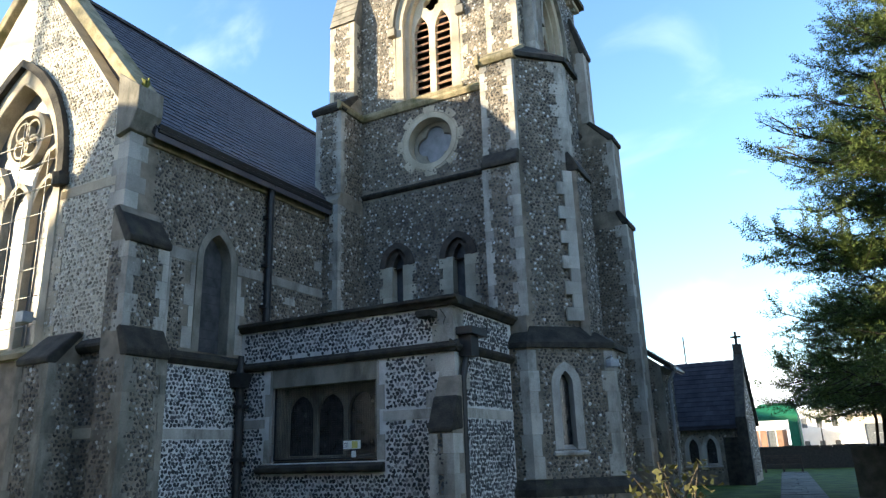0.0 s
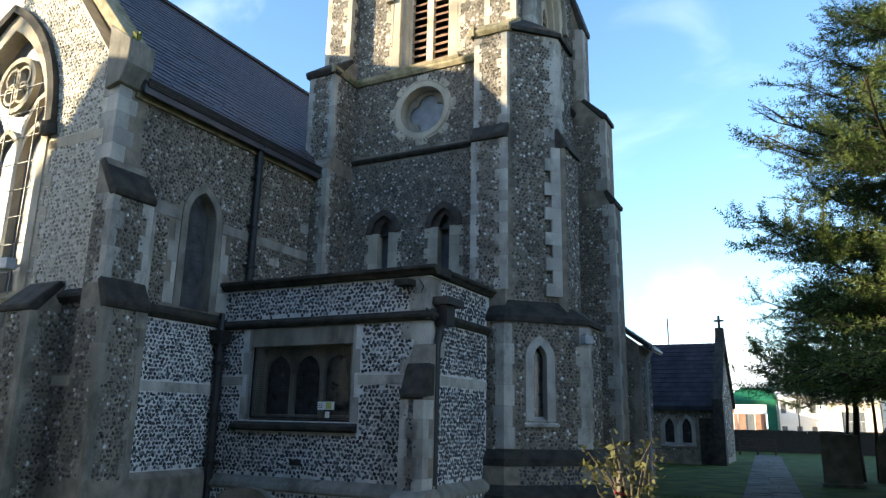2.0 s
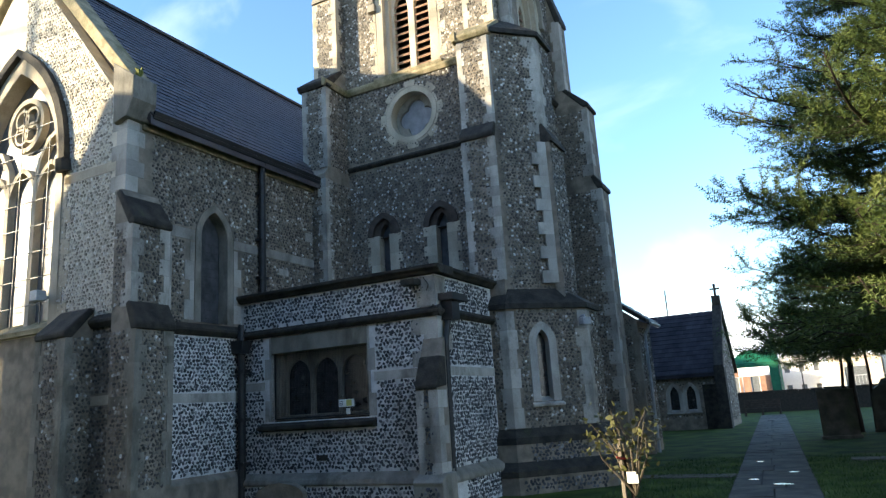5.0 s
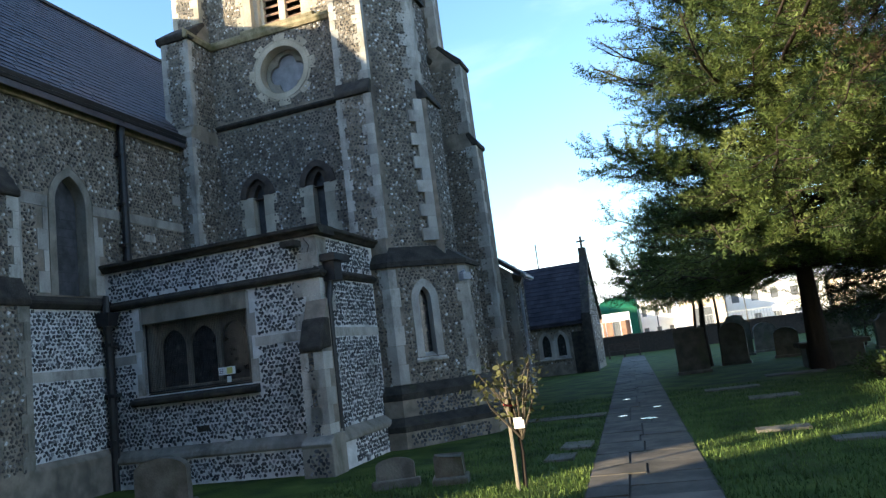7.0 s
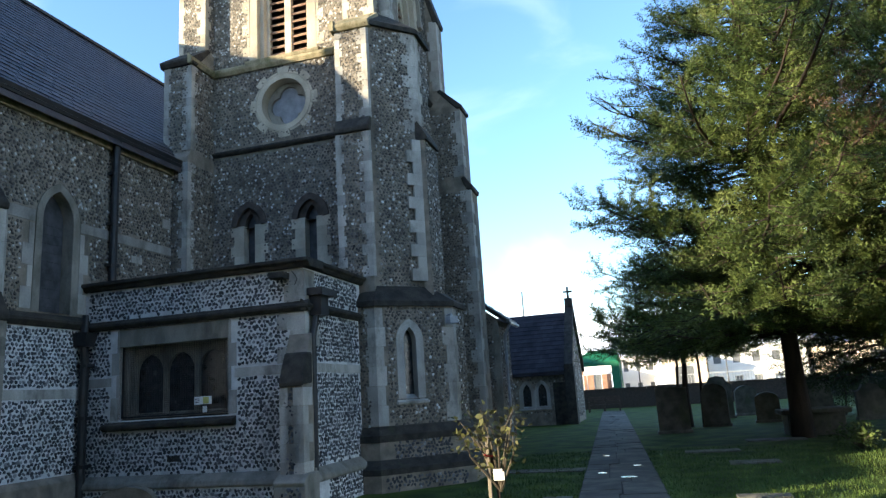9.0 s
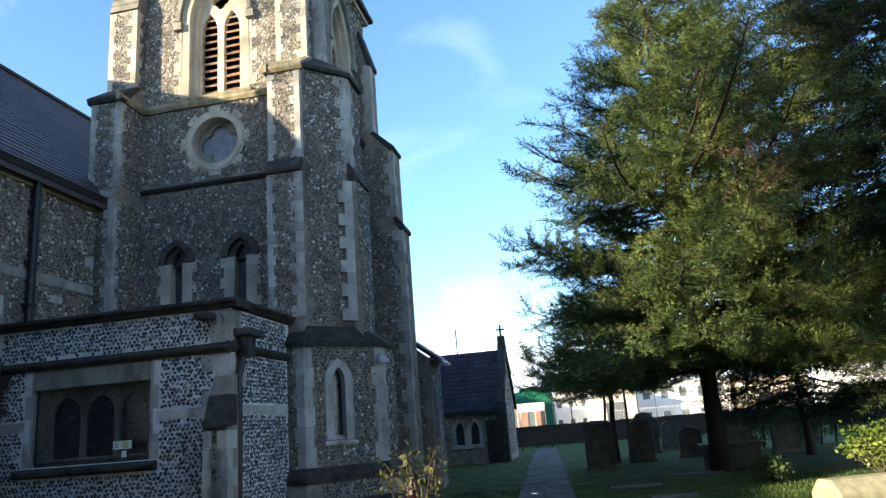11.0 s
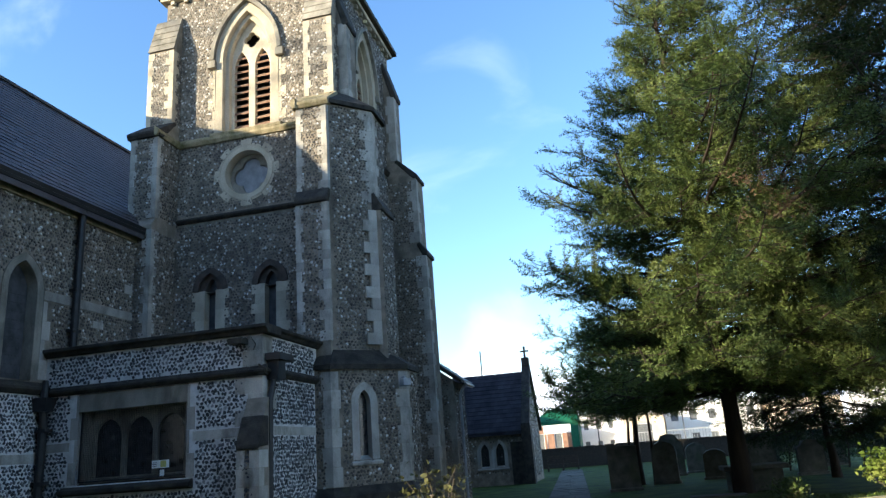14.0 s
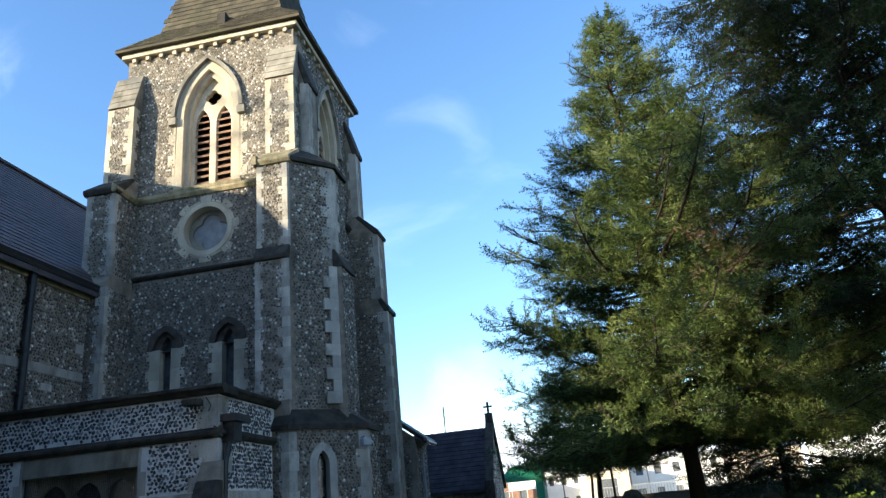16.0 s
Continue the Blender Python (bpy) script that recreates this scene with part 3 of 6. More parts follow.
for x0, x1, z0, z1 in ((TX + 0.22, RX, EAVE - 0.1, RZ), (RX, -15.9, RZ, EAVE - 0.1)):
    m.extrude([(x0, YG + 0.3, z0 - 0.16), (x1, YG + 0.3, z1 - 0.16), (x1, YG + 0.3, z1), (x0, YG + 0.3, z0)], (0, 13.2, 0))
roof = part("roof", m, SLATE, transept, "blue-grey slate roof")


def slates(parent, material, p0, along, up, rows, w, jitter=0.004, skip=None, name="slate_covering", singles=0):
    """Courses of slates on a slope from the point p0: along and up are full vectors of the slope."""
    p0, along, up = Vector(p0), Vector(along), Vector(up)
    nrm = along.cross(up).normalized()
    if nrm.z < 0:
        nrm = -nrm
    n = int(along.length / w)
    a, r, mm = along / n, up / rows, M()
    rnd = random.Random(5)
    sw, sh = a.length * 0.96, r.length * 1.1
    one = M().add([(0, 0, 0.022), (sw, 0, 0.022), (sw, sh, 0.006), (0, sh, 0.006), (0, 0, 0.006), (sw, 0, 0.006)], [(0, 1, 2, 3), (4, 5, 1, 0), (1, 5, 2), (4, 0, 3)]).mesh("slate")
    one.materials.append(SLATE_ONE)
    for j in range(rows):
        for i in range(-1, n + 1):
            s0 = max(0, i + 0.5 * (j % 2) + 0.02)
            s1 = min(n, i + 1 + 0.5 * (j % 2) - 0.02)
            if s1 - s0 < 0.1 or (skip and skip((s0 + s1) / 2 / n, (j + 0.5) / rows)):
                continue
            if singles and 0 < s0 and s1 < n and i < singles:
                ob = part("slate", one, None, parent)
                rot = Matrix((a.normalized(), r.normalized(), nrm)).transposed().to_4x4()
                ob.matrix_basis = Matrix.Translation(p0 + a * s0 + r * j) @ rot @ pose(0, 0, rnd.uniform(-0.003, 0.004), rnd.uniform(-0.6, 0.6), rnd.uniform(-0.6, 0.6), rnd.uniform(-0.6, 0.6))
                continue
            lift = nrm * (0.022 + rnd.uniform(-jitter, jitter))
            q = [p0 + a * s0 + r * j + lift, p0 + a * s1 + r * j + lift + nrm * rnd.uniform(-jitter, jitter), p0 + a * s1 + r * (j + 1.1) + nrm * 0.006, p0 + a * s0 + r * (j + 1.1) + nrm * 0.006]
            mm.add(q + [q[0] - nrm * 0.014, q[1] - nrm * 0.014], [(0, 1, 2, 3), (4, 5, 1, 0)])
    return tagged(part(name, mm, material, parent), kind="stuff")


slates(roof, SLATE, (TX + 0.24, YG + 0.3, EAVE - 0.1), (0, 12.0, 0), (RX - TX - 0.24, 0, RZ - EAVE + 0.1), 30, 0.24, singles=11)
m = M()
m.extrude([(RX - 0.12, YG + 0.3, RZ - 0.06), (RX + 0.12, YG + 0.3, RZ - 0.06), (RX + 0.03, YG + 0.3, RZ + 0.08), (RX - 0.03, YG + 0.3, RZ + 0.08)], (0, 13, 0))
part("ridge_tile", m, LEDGE, roof)
m = M()
for s in (1, -1):
    q = lambda x, z: (RX + s * (x - RX), YG - 0.08, z)
    m.extrude([q(TX + 0.2, EAVE + 0.2), q(TX + 0.2, EAVE + 0.52), q(RX, RZ + 0.55), q(RX, RZ + 0.2)], (0, 0.42, 0))
part("gable_coping", m, MOSSY, transept, bevel=0.02)
m = M()
m.extrude([(TX - 0.25, YG - 0.1, EAVE - 0.28), (TX + 0.08, YG - 0.1, EAVE - 0.2), (TX + 0.24, YG - 0.1, EAVE + 0.1), (TX + 0.24, YG - 0.1, EAVE + 0.52), (TX - 0.3, YG - 0.1, EAVE + 0.9)], (0, 0.5, 0))
part("kneeler", m, STONE_OLD, transept, bevel=0.02)
m = M()
rnd = random.Random(3)
for k in range(14):
    a = rnd.uniform(0, 6.28)
    b = Vector((TX + 0.2, YG + 0.05, EAVE + 0.52))
    m.tube([b, b + Vector((0.06 * math.cos(a), 0.06 * math.sin(a), rnd.uniform(0.08, 0.2)))], [0.012, 0.02], 4)
part("moss_tuft", m, mat("moss", [(0.12, 0.13, 0.03), (0.2, 0.2, 0.05)], scale=20), transept)
m = M()
side.profile(m, 0.35, 5.3, [(0.02, EAVE - 0.1), (0.14, EAVE - 0.18), (0.24, EAVE - 0.14), (0.27, EAVE), (0.23, EAVE), (0.2, EAVE - 0.1), (0.1, EAVE - 0.08), (0.02, EAVE)])
part("gutter", m, IRON, transept)
m = M()
m.tube([side.at(3.22, EAVE - 0.12, 0.16), side.at(3.22, EAVE - 0.35, 0.12), side.at(3.25, 3.9, 0.09)], 0.075, 10)
for v in (6.2, 5.2, 4.4):
    side.box(m, 3.13, 3.35, v, v + 0.06, 0.0, 0.16)
part("downpipe", m, IRON, transept, "black cast-iron downpipe")
m = M()
gable.box(m, 4.35, 4.55, 3.86, 4.04, 0.1, 0.28)
m.tube([gable.at(4.45, 3.95, 0), gable.at(4.45, 3.95, 0.14)], 0.03, 6)
part("floodlight", m, PLASTIC_GREY, transept, "small grey floodlight on the wall", bevel=0.01)

# ---- tower ----
tower = thing("church_tower", (-7.07, 15.2, 0), "square flint church tower with stepped buttresses and louvred belfry", "tower")
front, east = Face(TL, YF, 1, 0), Face(TR, YF, 0, 1)
X = lambda x: x - TL
BC = X(-7.07)
bel_out = arch(BC, 0.86, 9.62, 11.65, 13.2)
rose_out = ring(BC, 8.46, 0.7, 32)
low_holes = [arch(X(x), 0.35, 4.5, 5.64, 6.1) for x in (-7.98, -6.46)]
m = M()
front.panel(m, rect(0, TR - TL, 0, ZT - 0.2), [bel_out, rose_out, *low_holes], 0, -0.6)
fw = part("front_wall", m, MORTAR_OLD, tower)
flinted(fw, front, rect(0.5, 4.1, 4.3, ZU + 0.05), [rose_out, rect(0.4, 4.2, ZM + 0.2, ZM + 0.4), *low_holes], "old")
# Top stage takes the flint with sunlight mixed into its colour.
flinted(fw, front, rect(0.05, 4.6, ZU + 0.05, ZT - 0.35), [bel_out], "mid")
bel_e = arch(2.3, 0.86, 9.62, 11.65, 13.2)
m = M()
east.panel(m, rect(0.6, TN - YF, 0, ZT - 0.2), [bel_e], 0, -0.6)
ew = part("east_wall", m, MORTAR_OLD, tower)
flinted(ew, east, rect(0.6, 4.5, 3.6, ZT - 0.35), [bel_e], "old")
m = M()
m.box(TL, TL + 0.6, YF + 0.6, TN, 0, ZT - 0.2).box(TL + 0.6, TR - 0.6, TN - 0.6, TN, 0, ZT - 0.2)
part("rear_wall", m, MORTAR_OLD, tower)


def belfry(face, c):
    w = part("belfry_window", M(), STONE, tower, "two-light belfry opening with stone tracery")
    o1, o2 = arch(c, 0.86, 9.62, 11.65, 13.2), arch(c, 0.66, 9.62, 11.6, 12.95)
    o3 = arch(c, 0.56, 9.62, 11.6, 12.8)
    m = M()
    face.panel(m, o1, [o2], 0.015, -0.14)
    part("outer_order", m, STONE, w, bevel=0.02)
    m = M()
    face.panel(m, arch(c, 0.68, 9.62, 11.6, 12.97), [o3], -0.12, -0.34)
    part("inner_order", m, STONE, w, bevel=0.02)
    l1, l2 = arch(c - 0.29, 0.2, 9.75, 11.45, 11.95, 6), arch(c + 0.29, 0.2, 9.75, 11.45, 11.95, 6)
    m = M()
    foil = []
    for i in range(24):
        a = 2 * math.pi * i / 24
        r = 0.15 + 0.07 * abs(math.cos(2 * a))
        foil.append((c + r * math.cos(a), 12.25 + r * math.sin(a)))
    face.panel(m, arch(c, 0.58, 9.62, 11.6, 12.82), [l1, l2, foil], -0.26, -0.4)
    part("tracery", m, STONE, w, bevel=0.015)
    for k in range(11):
        for s in (-0.29, 0.29):
            m = M()
            v = 9.8 + k * 0.195
            face.profile(m, c + s - 0.21, c + s + 0.21, [(-0.3, v), (-0.28, v + 0.035), (-0.46, v + 0.17), (-0.48, v + 0.135)])
            part("louvre", m, LOUVRE, w)
    m = M()
    face.box(m, c - 0.6, c + 0.6, 9.62, 12.8, -0.62, -0.6)
    part("backing", m, IRON, w)
    m = M()
    hm = arch(c, 0.92, 11.5, 11.65, 13.28)[2:]
    face.bar(m, hm, 0.1, -0.02, 0.12)
    for s in (-1, 1):
        face.box(m, c + s * 0.93 - 0.1, c + s * 0.93 + 0.1, 11.42, 11.62, -0.02, 0.13)
    part("hood_mould", m, STONE_OLD, w, "weathered grey hood mould")
    jambs(w, face, c - 0.86, 9.7, 11.5, -1, STONE, 0.3, 0.2, 0.08)
    jambs(w, face, c + 0.86, 9.7, 11.5, 1, STONE, 0.3, 0.2, 0.08)
    m = M()
    face.profile(m, c - 0.95, c + 0.95, [(-0.4, 9.55), (0.1, 9.5), (0.12, 9.58), (-0.4, 9.86)])
    part("sill", m, MOSSY, w, bevel=0.015)


belfry(front, BC)
belfry(east, 2.3)

# rose window
RV = 8.46
rw = part("rose_window", M(), STONE, tower, "round quatrefoil window in a toothed stone ring")
m = M()
front.panel(m, rose_out, [ring(BC, RV, 0.56, 32)], 0.02, -0.36)
part("stone_ring", m, STONE, rw, bevel=0.02)
for k in range(16):
    a0, a1 = 2 * math.pi * (k - 0.46) / 16, 2 * math.pi * (k + 0.46) / 16
    r1 = 0.86 if k % 2 == 0 else 0.75
    pts = [(0.68, a0), (r1, a0), (r1, (a0 + a1) / 2), (r1, a1), (0.68, a1)]
    part("voussoir", front.panel(M(), [(BC + r * math.cos(a), RV + r * math.sin(a)) for r, a in pts], (), 0.016, -0.05), STONE, rw)
quat = []
for i in range(48):
    a = 2 * math.pi * i / 48
    k = (a + math.pi / 4) % (math.pi / 2) - math.pi / 4
    r = 0.23 * math.cos(k) + math.sqrt(max(0, 0.23 ** 2 - (0.23 * math.sin(k)) ** 2))
    quat.append((BC + r * math.cos(a), RV + r * math.sin(a)))
m = M()
front.panel(m, ring(BC, RV, 0.57, 32), [quat], -0.24, -0.34)
part("foil_plate", m, STONE_OLD, rw, bevel=0.01)
m = M()
front.panel(m, ring(BC, RV, 0.55, 32), (), -0.3, -0.33)
part("pane", m, ROSE_PANEL, rw)

# lower lancets with brick heads
for x in (-7.98, -6.46):
    c = X(x)
    w = part("window", M(), STONE_GREY, tower)
    head = arch(c, 0.36, 5.6, 5.64, 6.11)
    m = M()
    front.panel(m, head, [arch(c, 0.15, 5.61, 5.62, 5.94)], -0.05, -0.3)
    part("head", m, BRICK, w)
    for sd in (-1, 1):
        u0, u1 = sorted((c + sd * 0.14, c + sd * 0.38))
        for k in range(5):
            part("jamb_stone", front.box(M(), u0 - (0.09 if k % 2 == 0 and sd < 0 else 0), u1 + (0.09 if k % 2 == 0 and sd > 0 else 0), 4.5 + k * 0.23, 4.726 + k * 0.23, -0.3, 0.014), STONE, w)
    m = M()
    front.panel(m, arch(c, 0.17, 4.5, 5.62, 5.95), (), -0.2, -0.23)
    part("pane", m, DUSTY_PANE, w)
    m = M()
    front.bar(m, arch(c, 0.37, 5.5, 5.64, 6.12)[2:], 0.14, -0.02, 0.05)
    part("brick_arch", m, BRICK, w)

# strings and ledges
m = M()
front.string(m, 0.5, 4.1, ZM + 0.3, 0.13, 0.09)
part("string_course", m, LEDGE, tower)
MOULD = [(-0.02, ZU - 0.14), (0.05, ZU - 0.14), (0.1, ZU - 0.06), (0.1, ZU), (-0.02, ZU + 0.1)]
part("string_course", front.profile(M(), 0.45, X(-5.36), MOULD), MOSSY, tower)
part("string_course", Face(-5.36, YB - 0.05, 0, -1).profile(M(), -0.88, 0.08, MOULD), MOSSY, tower)
part("string_course", Face(-8.92, YB - 0.05, 0, 1).profile(M(), -0.08, 0.88, MOULD), MOSSY, tower)

# the two front buttresses
p = YF - YB
low, mid, upr = p + 0.1, p, 0.36
tops = [(low, ZM - 0.02, mid, ZM + 0.2)]
ba = buttress(tower, front, X(-9.62), X(-8.92), [(-0.02, 3.0), (low, 3.0), (low, ZM), (mid, ZM + 0.15), (mid, ZU), (upr, ZU + 0.4), (upr, 12.05), (0.05, 13.1), (-0.02, 13.1)], "buttress")
bb = buttress(tower, front, X(-5.36), X(-4.65), [(-0.02, 0), (low, 0), (low, ZM), (mid, ZM + 0.15), (mid, ZU), (upr, ZU + 0.4), (upr, 12.05), (0.05, 13.1), (-0.02, 13.1)], "buttress", tops)
for b, x0, x1 in ((ba, -9.62, -8.92), (bb, -5.36, -4.65)):
    m = M()
    front.profile(m, X(x0) - 0.09, X(x1) + 0.09, [(mid - 0.1, ZU - 0.14), (mid + 0.05, ZU - 0.14), (mid + 0.1, ZU - 0.06), (mid + 0.1, ZU), (upr - 0.02, ZU + 0.46), (upr - 0.1, ZU + 0.42)])
    part("weathering", m, MOSSY if x0 > -6 else LEDGE, b, "sloping moulded stone ledge", bevel=0.012)
    m = M()
    for k in range(5):
        f0, f1 = k / 5, (k + 1) / 5
        front.profile(m, X(x0) - 0.02, X(x1) + 0.02, [(upr + (0.05 - upr) * f0 - 0.06, 12.05 + 1.05 * f0), (upr + (0.05 - upr) * f0 + 0.05, 12.03 + 1.05 * f0), (upr + (0.05 - upr) * f1 + 0.03, 12.05 + 1.05 * f1), (upr + (0.05 - upr) * f1 - 0.06, 12.05 + 1.05 * f1)])
    part("weathering", m, STONE_OLD, b, "stepped sloping stone cap")
    for z0, z1, d in ((4.0, ZM - 0.12, low), (ZM + 0.2, ZU - 0.1, mid), (ZU + 0.45, 12.0, upr)):
        pl, pr = front.at(X(x0), 0, d), front.at(X(x1), 0, d)
        # Sunlit top stage gets warmer, paler stone: sun against shade put into the colour.
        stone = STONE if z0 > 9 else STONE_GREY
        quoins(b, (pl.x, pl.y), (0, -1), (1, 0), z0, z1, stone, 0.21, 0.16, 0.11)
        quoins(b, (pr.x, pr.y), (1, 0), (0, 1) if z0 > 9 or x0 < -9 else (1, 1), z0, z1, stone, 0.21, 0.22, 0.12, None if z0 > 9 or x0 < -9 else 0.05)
        flinted(b, Face(pl.x, pl.y, 1, 0), rect(0.1, x1 - x0 - 0.1, z0, z1), (), "mid" if z0 > 9 else "old")
        flinted(b, Face(pr.x, pr.y, 0, 1), rect(0.1, d, z0, z1), (), "old")

# canted stair turret in the angle between the corner buttresses
C0, CD = (-4.65, YB), 0.8
C1 = (C0[0] + CD, C0[1] + CD)
plan_mid = [(-4.9, 12.3), C0, C1, (C1[0], 13.65), (-4.9, 13.65)]
plan_top = [(-4.9, 12.8), (-4.7, 12.6), (-4.42, 12.95), (-4.42, 13.5), (-4.9, 13.5)]
turret = part("stair_turret", M().column(plan_mid, ZS, ZU), MORTAR_OLD, tower, "canted flint stair turret")
m = M()
grow = lambda pl, k: [(x + k * a, y + k * b) for (x, y), (a, b) in zip(pl, ((0, 0), (0.3, -1), (1, -0.3), (1, 0.4), (0, 0.4)))]
m.column(grow(plan_mid, 0.09), ZU - 0.1, ZU).frustum(grow(plan_mid, 0.09), ZU, plan_top, ZU + 0.5)
part("weathering", m, LEDGE, turret)
cant = Face(*C0, 1, 1)
CW = CD * math.sqrt(2)
flinted(turret, cant, rect(0.1, CW - 0.15, ZS + 0.2, ZU - 0.12), (), "old")
quoins(turret, C1, (1, 1), (0, 1), ZM, ZU - 0.1, STONE_GREY, 0.26, 0.34, 0.2)
m = M()
ce = Face(C1[0], C1[1] - 0.08, 0, 1)
ce.profile(m, 0, 0.85, [(-0.05, ZS), (0.13, ZS), (0.13, ZM - 0.1), (0.0, ZM + 0.2), (-0.05, ZM + 0.2)])
part("buttress", m, MORTAR_OLD, turret)
m = M()
ce.profile(m, -0.03, 0.88, [(-0.05, ZM - 0.2), (0.19, ZM - 0.2), (0.19, ZM - 0.12), (0.0, ZM + 0.22), (-0.05, ZM + 0.2)])
part("weathering", m, LEDGE, turret)
flinted(turret, Face(C1[0] + 0.13, C1[1] - 0.08, 0, 1), rect(0.02, 0.85, ZS + 0.1, ZM - 0.2), (), "old")
flinted(turret, Face(C1[0], C1[1], 0, 1), rect(0.25, 0.8, ZM + 0.25, ZU - 0.12), (), "old")
quoins(turret, (C1[0] + 0.06, C1[1] - 0.04), (1, 1), (0, 1), ZS + 0.45, ZM - 0.2, STONE_GREY, 0.26, 0.38, 0.24)
# upper angle buttresses on the side face
for y0, y1, pr, zb in ((12.95, 13.55, 0.33, ZU), (16.89, 17.45, 0.31, ZU + 0.3)):
    b = buttress(tower, east, y0 - YF, y1 - YF, [(-0.02, zb), (pr, zb), (pr, 12.05), (0.05, 13.1), (-0.02, 13.1)], "buttress", [(pr, 12.05, 0.05, 13.1)])
    q = east.at(y0 - YF, 0, pr)
    quoins(b, (q.x, q.y), (1, 0), (0, 1), ZU + 0.4, 12.0, STONE_GREY, 0.3, 0.2, 0.26)
db = buttress(tower, east, 16.85 - YF, 17.6 - YF, [(-0.02, 0), (0.98, 0), (0.98, ZM - 0.1), (0.84, ZM + 0.15), (0.84, ZU - 0.15), (0.33, ZU + 0.35), (-0.02, ZU + 0.35)], "buttress", [(0.98, ZM - 0.1, 0.84, ZM + 0.15), (0.84, ZU - 0.15, 0.33, ZU + 0.35)])
for z0, z1, d in ((1.2, ZM - 0.2, 0.98), (ZM + 0.2, ZU - 0.3, 0.84)):
    q = east.at(16.85 - YF, 0, d)
    quoins(db, (q.x, q.y), (1, 0), (0, 1), z0, z1, STONE_GREY, 0.3, 0.28, 0.14)
    flinted(db, Face(TR, 16.85, 1, 0), rect(0.02, d - 0.13, z0, z1), (), "old")
for v in (ZM + 0.3, ZU):
    part("string_course", east.string(M(), 0.7, 3.9, v, 0.19, 0.11), LEDGE, tower)
lancet_window(tower, east, 1.6, 0.15, 7.7, 8.5, 8.85, 0.14, 0.1, sill=False)

# lower stage of the turret
L0, LK = (-4.63, 11.82), 1.2
L1 = (L0[0] + LK, L0[1] + LK)
LW = LK * math.sqrt(2)
lowf = Face(*L0, 1, 1)
plan_low = [(-5.4, L0[1]), L0, L1, (L1[0], 13.9), (-5.4, 13.9)]
lower = part("turret_base", M(), MORTAR_OLD, tower)
lh = arch(LW * 0.42, 0.29, 1.62, 2.72, 3.14)
m = M()
lowf.panel(m, rect(0, LW, 0, ZS), [lh], 0, -0.35)
m.column([(-5.4, L0[1]), L0, (L0[0] - 0.2, L0[1] + 0.3), (-5.4, L0[1] + 0.3)], 0, ZS)
m.column([L1, (L1[0], 13.9), (L1[0] - 0.3, 13.9), (L1[0] - 0.3, L1[1] + 0.05)], 0, ZS)
lwall = part("canted_wall", m, MORTAR_OLD, lower)
lancet_window(lower, lowf, LW * 0.42, 0.13, 1.62, 2.72, 2.98, 0.16, 0.2, STONE_GREY)
flinted(lower, lowf, rect(0.22, LW - 0.2, 1.15, ZS - 0.1), [lh], "old")
flinted(lower, Face(L1[0], L1[1], 0, 1), rect(0.2, 0.85, 1.15, ZS - 0.1), (), "old")
flinted(lower, Face(-4.97, L0[1], 1, 0), rect(0.02, 0.2, 1.15, ZS - 0.1), (), "old")
quoins(lower, L0, (1, 0), (1, 1), 1.15, ZS - 0.12, STONE_GREY, 0.36, 0.16, 0.2)
quoins(lower, L1, (1, 1), (0, 1), 1.15, ZS - 0.12, STONE_GREY, 0.36, 0.26, 0.18)
g = lambda k: [(x + k * a, y + k * b) for (x, y), (a, b) in zip(plan_low, ((0, -1), (0.4, -1), (1, -0.4), (1, 0.4), (0, 0.4)))]
m = M()
m.column(g(0.06), ZS - 0.08, ZS + 0.02).frustum(g(0.06), ZS + 0.02, [(x + 0.02 * (x > -5), y) for x, y in plan_mid], ZS + 0.34)
part("string_course", m, LEDGE, lower)
m = M()
m.frustum(g(0.14), 0.98, g(0.0), 1.14).column(g(0.14), 0.86, 0.98)
part("plinth_cap", m, LEDGE, lower)
m = M()
m.column(g(0.12), 0.5, 0.87)
pw = part("plinth", m, MORTAR_OLD, lower)
pf = Face(*g(0.12)[1], 1, 1)
flinted(pw, pf, rect(0.3, LW - 0.2, 0.52, 0.85), (), "dark")
m = M()
m.frustum(g(0.34), 0.4, g(0.12), 0.55).column(g(0.34), 0.3, 0.4)
part("plinth_cap", m, LEDGE, lower)
m = M()
m.column(g(0.32), -0.1, 0.31)
pw = part("plinth", m, MORTAR_OLD, lower)
flinted(pw, Face(*g(0.32)[1], 1, 1), rect(0.1, LW + 0.1, 0.03, 0.28), (), "dark")
m = M()
lowf.box(m, LW - 0.22, LW - 0.04, 3.02, 3.16, 0.12, 0.3)
m.tube([lowf.at(LW - 0.13, 3.2, 0), lowf.at(LW - 0.13, 3.22, 0.2)], 0.02, 6)
m.tube([lowf.at(LW - 0.13, 3.2, 0.2), lowf.at(LW - 0.13, 3.1, 0.2)], [0.03, 0.05], 8)
part("floodlight", m, PLASTIC_GREY, lower, "small grey floodlight", bevel=0.01)

# cornice and roof
m = M()
m.box(TL - 0.14, TR + 0.14, YF - 0.14, TN + 0.14, ZT - 0.22, ZT - 0.08)
part("cornice", m, STONE, tower, bevel=0.02)
corbel = M().box(-0.05, 0.05, -0.09, 0.03, 0, 0.11).mesh("corbel")
corbel.materials.append(STONE)
for i in range(12):
    ob = part("corbel", corbel, None, tower)
    ob.location = (TL + 0.2 + i * (TR - TL - 0.4) / 11, YF, ZT - 0.33)
    ob = part("corbel", corbel, None, tower)
    ob.location, ob.rotation_euler.z = (TR, YF + 0.2 + i * (TN - YF - 0.4) / 11, ZT - 0.33), math.pi / 2
